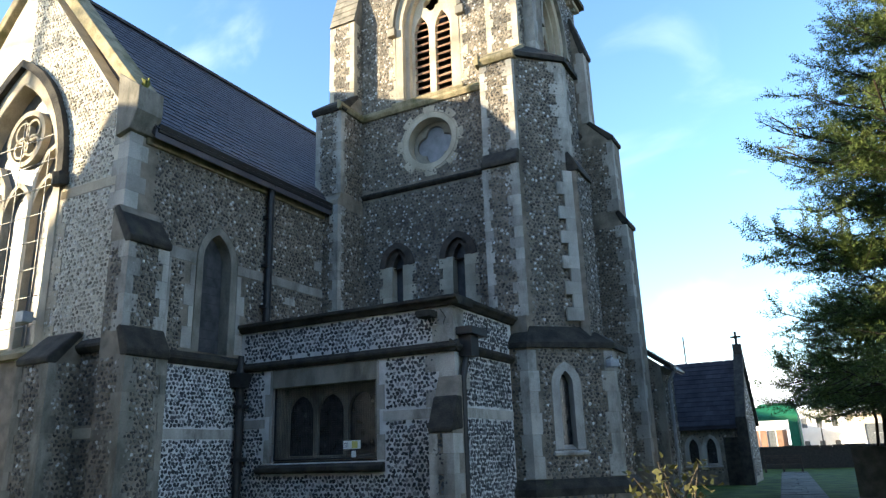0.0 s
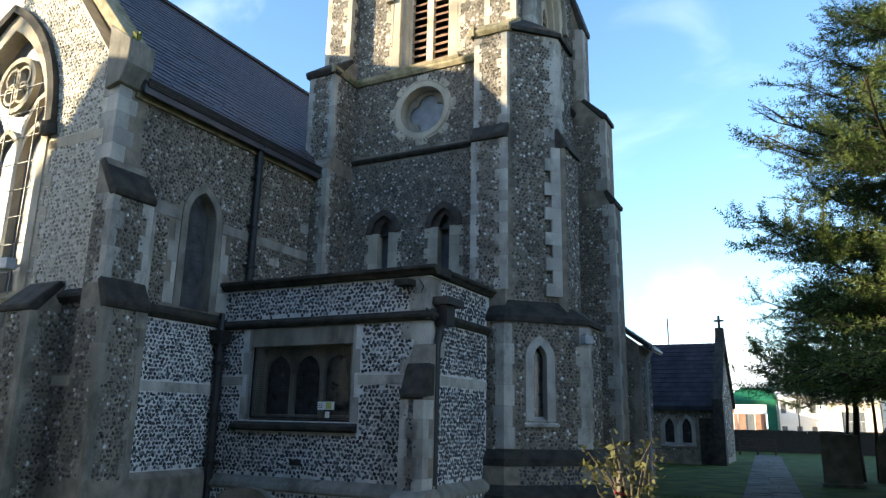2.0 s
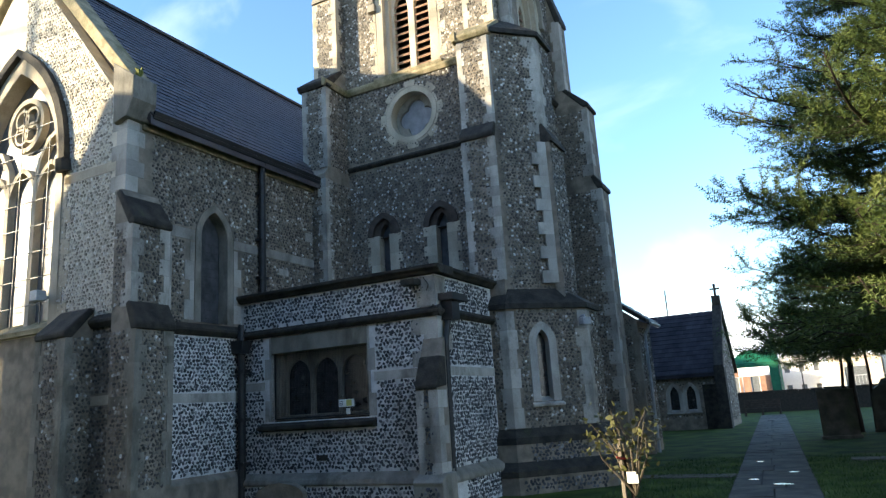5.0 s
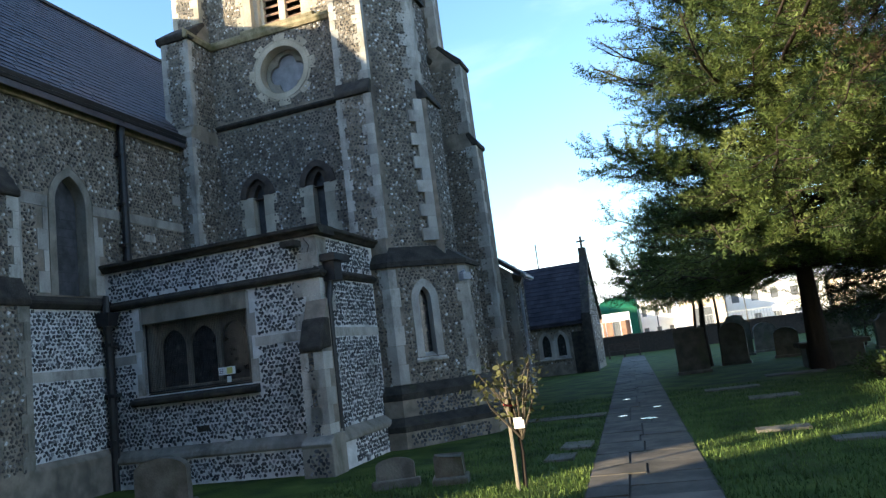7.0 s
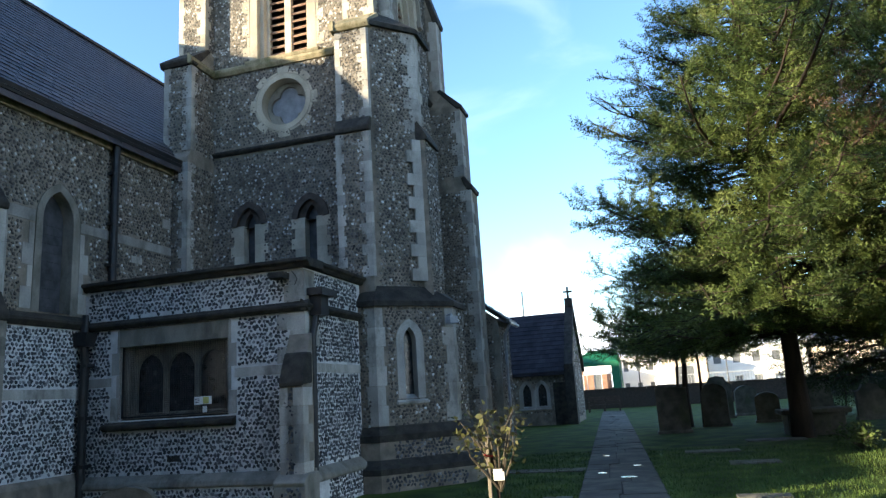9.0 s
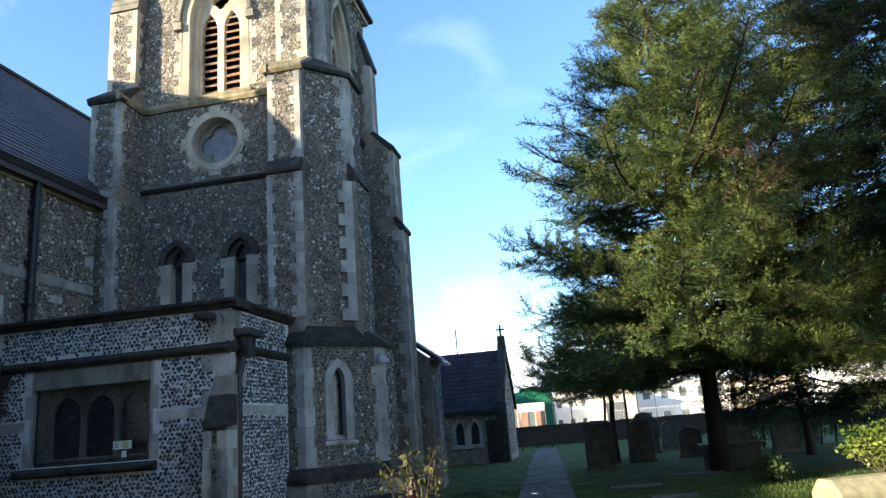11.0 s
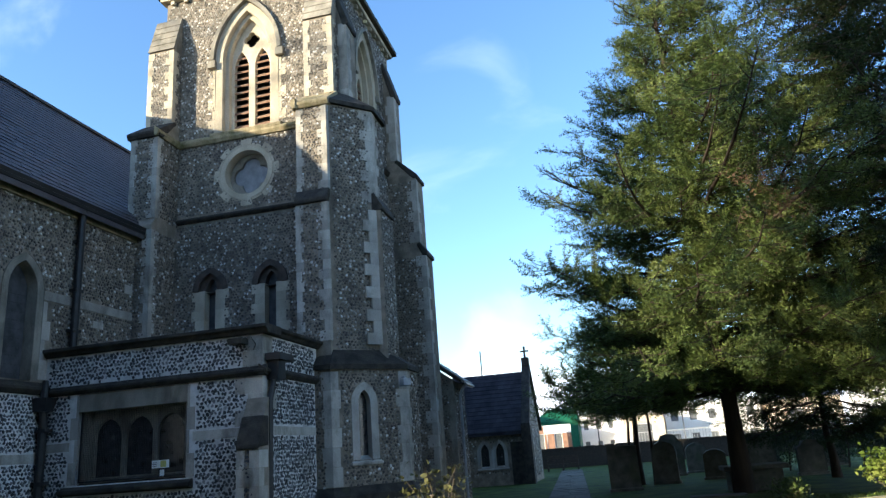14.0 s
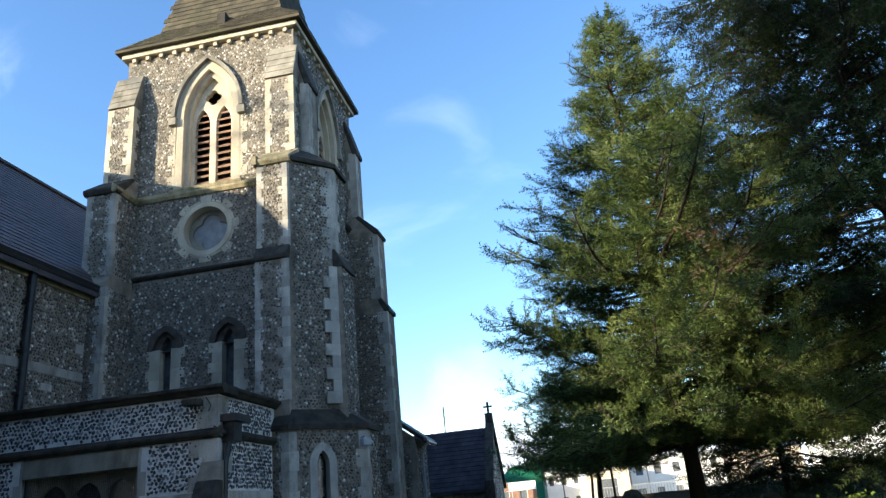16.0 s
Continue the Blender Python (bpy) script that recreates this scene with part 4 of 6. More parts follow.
sq = lambda k: [(TL - k, YF - k), (TR + k, YF - k), (TR + k, TN + k), (TL - k, TN + k)]
m = M()
m.column(sq(0.26), ZT - 0.08, ZT).frustum(sq(0.26), ZT, sq(-0.55), ZT + 1.0).frustum(sq(-0.55), ZT + 1.0, sq(-2.28), ZT + 9.0)
spire = part("spire", m, TILE, tower, "brown-grey tiled pyramid roof with splayed eaves")
cx, cy = (TL + TR) / 2, (YF + TN) / 2
for (a0, a1) in ((0, 1), (1, 2)):
    for k0, z0, k1, z1, rows in ((0.26, ZT, -0.55, ZT + 1.0, 9), (-0.55, ZT + 1.0, -1.3, ZT + 4.5, 20)):
        q0, q1, q2, q3 = sq(k0)[a0], sq(k0)[a1], sq(k1)[a0], sq(k1)[a1]
        mid0 = Vector(((q0[0] + q1[0]) / 2, (q0[1] + q1[1]) / 2, z0))
        mid1 = Vector(((q2[0] + q3[0]) / 2, (q2[1] + q3[1]) / 2, z1))
        along = Vector((q1[0] - q0[0], q1[1] - q0[1], 0))
        ratio = 1 - math.dist(q2, q3) / math.dist(q0, q1)
        slates(spire, TILE, mid0 - along / 2, along, mid1 - mid0, rows, 0.2, skip=lambda s, t, r=ratio: abs(s - 0.5) > 0.5 * (1 - r * t))
m = M()
m.box(-7.0, -6.75, YF + 0.2, YF + 0.7, ZT + 0.55, ZT + 0.95)
part("roof_vent", m, LEDGE, spire, bevel=0.02)

# ---- vestry ----
vestry = thing("church_vestry", (-7, 10.6, 0), "flat-roofed flint vestry with a dark parapet and mullioned window", "church annexe")
vf, ve = Face(TX, YA, 1, 0), Face(AX, YA, 0, 1)
V = lambda x: x - TX
W0, W1 = V(-8.55), V(-6.38)
wh = rect(W0, W1, 1.55, 3.12)
m = M()
vf.panel(m, rect(0, AX - TX, 0, 3.86), [wh], 0, -0.4)
vwall = part("front_wall", m, MORTAR, vestry)
flinted(vwall, vf, rect(0.1, 4.05, 0.66, 3.12), [rect(W0 - 0.2, W1 + 0.16, 1.36, 3.13), rect(0, 4.3, 2.13, 2.3)], "dark")
flinted(vwall, vf, rect(0.1, 4.12, 3.32, 3.8), (), "dark")
flinted(vwall, vf, rect(0.2, 4.0, 0.05, 0.42), (), "dark", 0.12)
m = M()
ve.panel(m, rect(0.4, 2.3, 0, 3.86), (), 0, -0.4)
vw2 = part("side_wall", m, MORTAR, vestry)
flinted(vw2, ve, rect(0.3, 2.15, 0.66, 3.12), [rect(0, 2.3, 2.13, 2.3)], "dark")
flinted(vw2, ve, rect(0.3, 2.15, 3.32, 3.8), (), "dark")
for fc, u0, u1 in ((vf, 0, W0 - 0.16), (vf, W1 + 0.12, 4.1), (ve, 0.25, 2.2)):
    part("stone_band", fc.box(M(), u0, u1, 2.14, 2.29, -0.02, 0.013), STONE_GREY, vestry)
part("string_course", vf.string(M(), 0, AX - TX + 0.09, 3.2, 0.15, 0.1), LEDGE, vestry)
part("string_course", ve.string(M(), -0.08, 2.2, 3.203, 0.15, 0.103), LEDGE, vestry)
m = M()
prof = [(-0.45, 3.84), (0.06, 3.84), (0.1, 3.9), (0.15, 3.93), (0.15, 3.99), (-0.45, 4.0)]
vf.profile(m, 0, AX - TX + 0.148, prof)
ve.profile(m, 0.3, 2.35, [(d, v - 0.004 * (v > 3.95)) for d, v in prof])
part("parapet_coping", m, LEDGE, vestry, "thick blackened coping", bevel=0.015)
m = M()
m.box(TX, AX - 0.3, YA + 0.3, YF, 3.7, 3.8)
part("flat_roof", m, LEDGE, vestry)
m = M()
for fc, a, b in ((vf, 0, AX - TX + 0.12), (ve, -0.12, 2.2)):
    fc.profile(m, a, b, [(-0.05, -0.1), (0.12, -0.1), (0.12, 0.46), (-0.05, 0.46)])
part("plinth", m, MORTAR, vestry)
m = M()
for fc, a, b in ((vf, 0, AX - TX + 0.14), (ve, -0.143, 2.2)):
    fc.profile(m, a, b, [(-0.05, 0.43), (0.15, 0.43), (0.16, 0.47), (0.14, 0.53), (-0.02, 0.66), (-0.05, 0.66)])
part("plinth_cap", m, STONE_OLD, vestry, bevel=0.012)
flinted(vw2, ve, rect(0.5, 2.1, 0.02, 0.42), (), "dark", 0.12)
quoins(vestry, (AX, YA), (1, 0), (0, 1), 3.3, 3.82, STONE_GREY, 0.26, 0.36, 0.28)
quoins(vestry, (AX, YA), (1, 0), (0, 1), 2.3, 3.1, STONE_GREY, 0.27, 0.5, 0.26)
# corner buttress
cb = buttress(vestry, vf, V(-5.24), V(-4.86), [(-0.02, 0), (0.34, 0), (0.34, 2.0), (0.02, 2.75), (-0.02, 2.75)])
m = M()
vf.profile(m, V(-5.255), V(-4.845), [(0.0, 1.96), (0.3, 1.93), (0.385, 1.9), (0.39, 1.98), (0.185, 2.45), (0.0, 2.45)])
part("weathering", m, LEDGE, cb, "blackened mossy slope", bevel=0.035)
q = vf.at(V(-5.24), 0, 0.34)
quoins(cb, (q.x, q.y), (0, -1), (1, 0), 0.5, 1.9, STONE_GREY, 0.28, 0.3, 0.13)
q = vf.at(V(-4.86), 0, 0.34)
quoins(cb, (q.x, q.y), (1, 0), (0, 1), 0.5, 1.9, STONE_GREY, 0.28, 0.16, 0.3)
flinted(cb, Face(*vf.at(V(-5.24), 0, 0.34).xy, 1, 0), rect(0.08, 0.3, 0.5, 1.9), (), "dark")
m = M()
vf.profile(m, V(-5.32), V(-4.78), [(-0.02, -0.1), (0.46, -0.1), (0.46, 0.44), (0.49, 0.5), (0.34, 0.62), (-0.02, 0.62)])
foot = part("buttress_foot", m, STONE_OLD, cb, bevel=0.02)
flinted(foot, Face(*vf.at(V(-5.32), 0, 0.46).xy, 1, 0), rect(0.1, 0.46, 0.0, 0.4), (), "dark")

# vestry window
vw = part("mullioned_window", M(), STONE_GREY, vestry, "three-light stone window behind a wire guard")
m = M()
vf.panel(m, rect(W0 - 0.02, W1 + 0.02, 1.53, 3.14), [rect(W0 + 0.13, W1 - 0.13, 1.62, 2.78)], -0.1, -0.34)
part("surround", m, STONE_OLD, vw, bevel=0.025)
m = M()
vf.box(m, W0 - 0.02, W1 + 0.02, 2.8, 3.12, -0.2, 0.012)
part("lintel", m, STONE_OLD, vw, bevel=0.012)
lw = (W1 - W0 - 0.26) / 3
lights = [arch(W0 + 0.13 + lw * (k + 0.5), lw / 2 - 0.05, 1.66, 2.35, 2.66, 6) for k in range(3)]
m = M()
vf.panel(m, rect(W0 + 0.12, W1 - 0.12, 1.6, 2.8), lights, -0.22, -0.34)
part("tracery", m, STONE_OLD, vw, bevel=0.012)
for lt in lights:
    m = M()
    vf.panel(m, lt, (), -0.29, -0.31)
    part("pane", m, GLASS, vw)
m = M()
nx = 62
for k in range(nx + 1):
    u = W0 + 0.02 + (W1 - W0 - 0.04) * k / nx
    vf.box(m, u - 0.002, u + 0.002, 1.6, 3.02, -0.07, -0.066)
for k in range(42):
    v = 1.6 + 1.42 * k / 41
    vf.box(m, W0 + 0.02, W1 - 0.02, v - 0.002, v + 0.002, -0.066, -0.062)
tagged(part("wire_guard", m, IRON, vw, "fine black wire mesh guard"), kind="stuff")
m = M()
vf.bar(m, rect(W0 + 0.02, W1 - 0.02, 1.6, 3.02), 0.03, -0.08, -0.05, True)
part("guard_frame", m, IRON, vw)
m = M()
vf.profile(m, W0 - 0.26, W1 + 0.14, [(-0.3, 1.38), (0.08, 1.38), (0.13, 1.42), (0.13, 1.48), (0.0, 1.53), (-0.3, 1.66)])
part("sill", m, LEDGE, vw, bevel=0.012)
jambs(vw, vf, W0, 1.56, 3.1, -1, STONE_GREY, 0.38, 0.16, 0.05)
jambs(vw, vf, W1, 1.56, 3.1, 1, STONE_GREY, 0.38, 0.15, 0.05)
# the notice on the guard
notice = thing("notice", vf.at(2.41, 1.66, -0.05), "small white warning notice with a yellow sign on the window guard", "sign")
m = M()
vf.box(m, 2.25, 2.58, 1.74, 1.87, -0.06, -0.05)
part("board", m, mat("notice_white", [(0.75, 0.75, 0.7), (0.82, 0.82, 0.78)], scale=12, bump=0), notice)
m = M()
vf.box(m, 2.42, 2.53, 1.75, 1.86, -0.049, -0.045)
part("yellow_panel", m, mat("notice_yellow", [(0.5, 0.46, 0.14), (0.56, 0.52, 0.18)], scale=12, bump=0), notice)
m = M()
for k in range(3):
    vf.box(m, 2.265, 2.345, 1.77 + k * 0.028, 1.78 + k * 0.028, -0.05, -0.047)
part("print_bar", m, IRON, notice)
m = M()
vf.box(m, 2.41, 2.49, 1.6, 1.71, -0.06, -0.05)
part("tab", m, mat("notice_pale", [(0.7, 0.7, 0.66), (0.78, 0.78, 0.74)], scale=12, bump=0), notice)
# vent, pipes and lamps
m = M()
vf.box(m, 1.78, 2.02, 0.84, 0.94, -0.02, 0.015)
for k in range(4):
    vf.box(m, 1.8, 2.0, 0.853 + k * 0.02, 0.863 + k * 0.02, 0.015, 0.02)
part("air_vent", m, LEDGE, vestry)
m = M()
m.frustum([vf.at(0.0, 0, 0.06).xy, vf.at(0.26, 0, 0.06).xy, vf.at(0.26, 0, 0.26).xy, vf.at(0.0, 0, 0.26).xy], 2.86,
          [vf.at(-0.06, 0, 0.03).xy, vf.at(0.32, 0, 0.03).xy, vf.at(0.32, 0, 0.3).xy, vf.at(-0.06, 0, 0.3).xy], 3.1)
m.tube([vf.at(0.13, 3.42, 0.14), vf.at(0.13, 3.0, 0.16)], [0.05, 0.08], 8)
m.tube([vf.at(0.13, 2.9, 0.15), vf.at(0.13, 2.6, 0.12), vf.at(0.13, 0.0, 0.12)], 0.075, 10)
for v in (2.5, 1.6, 0.8):
    vf.box(m, 0.02, 0.24, v, v + 0.06, 0.0, 0.19)
part("downpipe", m, IRON, vestry, "black iron hopper head and downpipe")
m = M()
ve.box(m, 0.05, 0.62, 3.38, 3.5, 0.02, 0.3)
ve.box(m, 0.12, 0.4, 3.05, 3.38, 0.03, 0.24)
m.tube([ve.at(0.2, 3.1, 0.12), ve.at(0.12, 2.7, 0.08), ve.at(0.1, 0.0, 0.08)], 0.055, 10)
part("downpipe", m, IRON, vestry, "black hopper and pipe at the corner")
m = M()
vf.box(m, 3.86, 4.12, 3.66, 3.76, 0.06, 0.3)
m.tube([vf.at(4.0, 3.72, 0), vf.at(4.0, 3.72, 0.12)], 0.02, 6)
m.tube([vf.at(4.15, 3.8, 0.03), vf.at(4.26, 3.66, 0.06), vf.at(4.2, 3.56, 0.03)], 0.008, 5)
part("floodlight", m, LEDGE, vestry, "dark floodlight under the parapet", bevel=0.01)

# ---- churchyard ----
GRASS = mat("lawn", [(0.022, 0.037, 0.007), (0.045, 0.07, 0.012), (0.075, 0.102, 0.02)], scale=1.3, fine=35, bump=0.8, rough=(0.85, 1.0), spec=0.15, stain=((0.06, 0.05, 0.025), 0.5, 0.58, 0.5))
PAVING = mat("paving_stone", [(0.062, 0.052, 0.042), (0.125, 0.106, 0.084)], scale=2.2, fine=60, bump=0.3, obj=0.25, stain=((0.045, 0.042, 0.032), 2.2, 0.48, 0.7))
HEADSTONE = mat("lichened_headstone", [(0.075, 0.07, 0.055), (0.15, 0.135, 0.11)], scale=4, fine=40, bump=0.5, obj=0.2, stain=((0.07, 0.08, 0.04), 2.0, 0.52, 0.7))
TARMAC = mat("tarmac", [(0.04, 0.04, 0.042), (0.06, 0.06, 0.06)], scale=3, fine=80, bump=0.3)

m = M()
m.add([(-600, -600, 0), (600, -600, 0), (600, 600, 0), (-600, 600, 0)], [(0, 1, 2, 3)])
ground = tagged(part("ground", m, GRASS), "mown churchyard lawn, damp and mostly in shade", "lawn", kind="structure")

# the paved path: two columns of slabs
path_c = lambda y: -0.05 - 0.0615 * (y - 6.5)
m = M()
m.add([(path_c(0) - 0.66, 0, 0.006), (path_c(0) + 0.66, 0, 0.006), (path_c(46) + 0.66, 46, 0.006), (path_c(46) - 0.66, 46, 0.006)], [(0, 1, 2, 3)])
path = tagged(part("pavement", m, LEDGE), "narrow path of old grey paving slabs with mossy joints", "path", kind="structure")
rnd = random.Random(11)
slab_shapes = {}


def slab_mesh(w, d):
    if (w, d) not in slab_shapes:
        x, z = w / 2 - 0.006, d / 2 - 0.006
        mm = M().frustum([(-x, -z), (x, -z), (x, z), (-x, z)], -0.04, [(-x + 0.008, -z + 0.01), (x - 0.01, -z + 0.008), (x - 0.008, z - 0.01), (-x + 0.01, z - 0.008)], 0.03).mesh("slab")
        mm.materials.append(PAVING)
        slab_shapes[w, d] = mm
    return slab_shapes[w, d]


y = 0.4
while y < 45.5:
    d, w = rnd.choice((0.5, 0.6, 0.72, 0.9)), rnd.choice((0.45, 0.6, 0.65, 0.82))
    for x0, sw in ((-0.65, w), (-0.65 + w, 1.3 - w)):
        ob = part("slab", slab_mesh(round(sw, 2), d), None, path)
        ob.location = (path_c(y + d / 2) + x0 + sw / 2, y + d / 2, rnd.uniform(-0.008, 0.005))
        ob.rotation_euler = (rnd.uniform(-0.009, 0.009), rnd.uniform(-0.009, 0.009), 0.0615 + rnd.uniform(-0.012, 0.012))
    y += d
# short cross path and its end stone
m = M()
m.box(-4.2, path_c(14) - 0.7, 13.9, 14.45, -0.03, 0.02)
tagged(part("pavement_cross", m, PAVING), "short side path of worn paving towards the tower", "path", kind="structure")

# ---- chancel and chapel beyond the tower ----
chancel = thing("church_chancel", (-7, 25, 0), "low flint chancel with buttresses and a slate roof", "church")
CX, CY, CE, CK = -3.98, 20.0, 3.75, 0.75      # aisle corner, eaves height, slope of the roof
ca, cw = Face(CX - 4.0, CY, 1, 0), Face(CX, CY, 0, 1)
m = M()
ca.panel(m, [(0, 0), (4.0, 0), (4.0, CE), (0, CE + 4.0 * CK)], (), 0, -0.5)
awall = part("end_wall", m, MORTAR_OLD, chancel)
flinted(awall, ca, [(2.2, 0.72), (3.85, 0.72), (3.85, CE), (2.2, CE + 1.2)], (), "old")
flinted(awall, cw, rect(0.2, 1.6, 0.3, CE - 0.2), (), "old")
part("wall", cw.panel(M(), rect(0.5, 1.6, 0, CE), (), 0, -0.5), MORTAR_OLD, chancel)
quoins(chancel, (CX, CY), (1, 0), (0, 1), 0.7, CE - 0.1, STONE_OLD, 0.34, 0.34, 0.18)
part("plinth", ca.profile(M(), 0, 4.12, [(-0.02, 0), (0.12, 0), (0.12, 0.6), (-0.02, 0.72)]), MORTAR_OLD, chancel)
m = M()
m.extrude([(CX + 0.3, CY - 0.12, CE - 0.1), (CX - 4.0, CY - 0.12, CE + 4.0 * CK + 0.12), (CX - 4.0, CY - 0.12, CE + 4.0 * CK + 0.22), (CX + 0.3, CY - 0.12, CE)], (0, 0.5, 0))
part("raking_coping", m, LEDGE, chancel, bevel=0.02)
m = M()
m.extrude([(CX + 0.28, CY + 0.4, CE - 0.15), (CX - 4.0, CY + 0.4, CE + 4.0 * CK), (CX - 4.0, CY + 0.4, CE + 4.0 * CK + 0.12), (CX + 0.28, CY + 0.4, CE)], (0, 1.3, 0))
croof = part("roof", m, SLATE, chancel)
slates(croof, SLATE, (CX + 0.28, CY + 0.4, CE + 0.005), (0, 1.3, 0), (-4.28, 0, 4.28 * CK - 0.09), 18, 0.3)
part("gutter", M().tube([(CX + 0.3, CY + 0.4, CE - 0.08), (CX + 0.3, CY + 1.7, CE - 0.08)], 0.045, 8), PLASTIC_GREY, chancel, "grey plastic gutter")
part("downpipe", M().tube([(CX + 0.28, CY + 0.5, CE - 0.1), (CX + 0.1, CY + 0.5, CE - 0.4), (CX + 0.1, CY + 0.5, 0)], 0.05, 6), PLASTIC_GREY, chancel)

chapel = thing("church_chapel", (-6, 35, 0), "small flint chapel with twin arched windows and steep slate roof", "chapel")
KX, KY0, KY1, KE, KR = -3.35, 32.6, 37.4, 2.5, 5.3
kf, ke = Face(-8.6, KY0, 1, 0), Face(KX, KY0, 0, 1)
kh = [arch(3.1 + k * 0.72, 0.34, 0.8, 1.5, 2.04) for k in (0, 1)]
m = M()
kf.panel(m, rect(0, KX + 8.6, 0, KE), kh, 0, -0.4)
kwall = part("front_wall", m, MORTAR_OLD, chapel)
flinted(kwall, kf, rect(0.1, 5.0, 0.5, KE - 0.15), [arch(3.1 + k * 0.72, 0.4, 0.7, 1.5, 2.1) for k in (0, 1)], "far")
m = M()
ke.panel(m, [(0, 0), (KY1 - KY0, 0), (KY1 - KY0, KE), ((KY1 - KY0) / 2, KR), (0, KE)], (), 0, -0.4)
kgable = part("gable_wall", m, MORTAR_OLD, chapel)
flinted(kgable, ke, [(0.35, 0.3), (KY1 - KY0 - 0.2, 0.3), (KY1 - KY0 - 0.2, KE), ((KY1 - KY0) / 2, KR - 0.3), (0.35, KE)], (), "far")
for k in (0, 1):
    lancet_window(chapel, kf, 3.1 + k * 0.72, 0.2, 0.8, 1.5, 1.9, 0.16, 0.2)
m = M()
kf.box(m, 4.35, 4.95, 0.0, 1.9, 0.0, 0.05)
part("door", m, LEDGE, chapel, "dark plank door")
ym = (KY0 + KY1) / 2
m = M()
m.extrude([(-8.6, KY0 - 0.2, KE - 0.12), (-8.6, ym, KR), (-8.6, ym, KR - 0.14), (-8.6, KY0 - 0.2, KE - 0.26)], (5.0, 0, 0))
m.extrude([(-8.6, KY1 + 0.2, KE - 0.12), (-8.6, ym, KR), (-8.6, ym, KR - 0.14), (-8.6, KY1 + 0.2, KE - 0.26)], (5.0, 0, 0))
kroof = part("roof", m, SLATE_DARK, chapel, "dark slate roof")
slates(kroof, SLATE_DARK, (-8.6, KY0 - 0.2, KE - 0.1), (5.0, 0, 0), (0, ym - KY0 + 0.2, KR - KE + 0.12), 14, 0.3)
m = M()
for y0, y1 in ((KY0 - 0.3, ym), (KY1 + 0.3, ym)):
    m.extrude([(KX - 0.28, y0, KE - 0.1), (KX - 0.28, y1, KR + 0.15), (KX - 0.28, y1, KR + 0.45), (KX - 0.28, y0, KE + 0.2)], (0.4, 0, 0))
m.box(KX - 0.3, KX + 0.14, KY0 - 0.32, KY0 + 0.3, 0, KE + 0.1)
part("gable_coping", m, LEDGE, chapel)
m = M()
m.box(KX - 0.26, KX + 0.1, ym - 0.2, ym + 0.2, KR + 0.3, KR + 0.72)
m.box(KX - 0.13, KX - 0.03, ym - 0.05, ym + 0.05, KR + 0.72, KR + 1.3).box(KX - 0.3, KX + 0.14, ym - 0.045, ym + 0.045, KR + 1.02, KR + 1.1)
part("finial", m, LEDGE, chapel, "stone cross on a block")
m = M()
m.tube([(-6.0, ym + 1.5, KR - 0.6), (-6.0, ym + 1.5, KR + 1.5)], 0.035, 6)
part("aerial_pole", m, IRON, chapel)

# Unseen nave block, sized so that its shadow covers the chapel.
nave = thing("church_nave", (-14, 25, 0), "plain flint nave block, unseen behind the tower, added to shade the chapel", "church")
part("wall", M().extrude([(-20, 18.2, 0), (-8, 18.2, 0), (-8, 18.2, 7.5), (-14, 18.2, 10.4), (-20, 18.2, 7.5)], (0, 13.8, 0)), MORTAR_OLD, nave)
m = M()
for a, b, za, zb in ((-20.2, -14, 7.42, 10.42), (-14, -7.8, 10.42, 7.42)):
    m.extrude([(a, 18.1, za), (b, 18.1, zb), (b, 18.1, zb + 0.15), (a, 18.1, za + 0.15)], (0, 14, 0))
part("roof", m, SLATE, nave)

# ---- bench, yard wall, gazebo and the street beyond ----
bench = thing("park_bench", (-3.0, 46.0, 0), "dark wooden park bench with a slatted back by the path", "bench")
WOOD = mat("dark_wood", [(0.022, 0.016, 0.012), (0.05, 0.038, 0.027)], scale=6, bump=0.2)
for k in range(4):
    part("back_slat", M().box(-4.0, -2.0, 46.3, 46.34, 0.5 + k * 0.12, 0.58 + k * 0.12), WOOD, bench)
for k in range(4):
    part("seat_slat", M().box(-4.0, -2.0, 45.8 + k * 0.12, 45.9 + k * 0.12, 0.42, 0.46), WOOD, bench)
for x in (-3.95, -3.0, -2.05):
    part("leg", M().box(x - 0.04, x + 0.04, 45.8, 45.88, 0, 0.65).box(x - 0.04, x + 0.04, 46.28, 46.36, 0, 0.95).box(x - 0.04, x + 0.04, 45.8, 46.36, 0.6, 0.65), WOOD, bench)
m = M()
rnd = random.Random(2)
m.box(-40, 60, 52.0, 52.4, 0, 1.25)
for i in range(140):
    x = -40 + i * 0.72
    m.box(x, x + 0.7, 51.95, 52.45, 1.25, 1.36 + rnd.uniform(0, 0.05))
# Base colour is lowered to stand in for shade lying on this wall.
tagged(part("wall_boundary", m, mat("flint_wall_far", [(0.012, 0.011, 0.009), (0.03, 0.026, 0.021)], scale=9, bump=0.6)), "low flint boundary wall with rough coping, coloured dark for shade", "wall", kind="structure")
m = M().add([(-90, 53, 0.03), (120, 53, 0.03), (120, 72, 0.03), (-90, 72, 0.03)], [(0, 1, 2, 3)])
tagged(part("road", m, TARMAC), "grey tarmac street behind the churchyard", "road", kind="structure")

gazebo = thing("gazebo", (-3.9, 58.0, 0), "green fabric pop-up gazebo over the boundary wall", "gazebo")
GREEN = mat("green_canvas", [(0.006, 0.085, 0.042), (0.01, 0.12, 0.06)], scale=3, bump=0.1, rough=(0.6, 0.8))
gx0, gx1, gy0, gy1 = -5.9, -2.3, 57, 60.4
m = M()
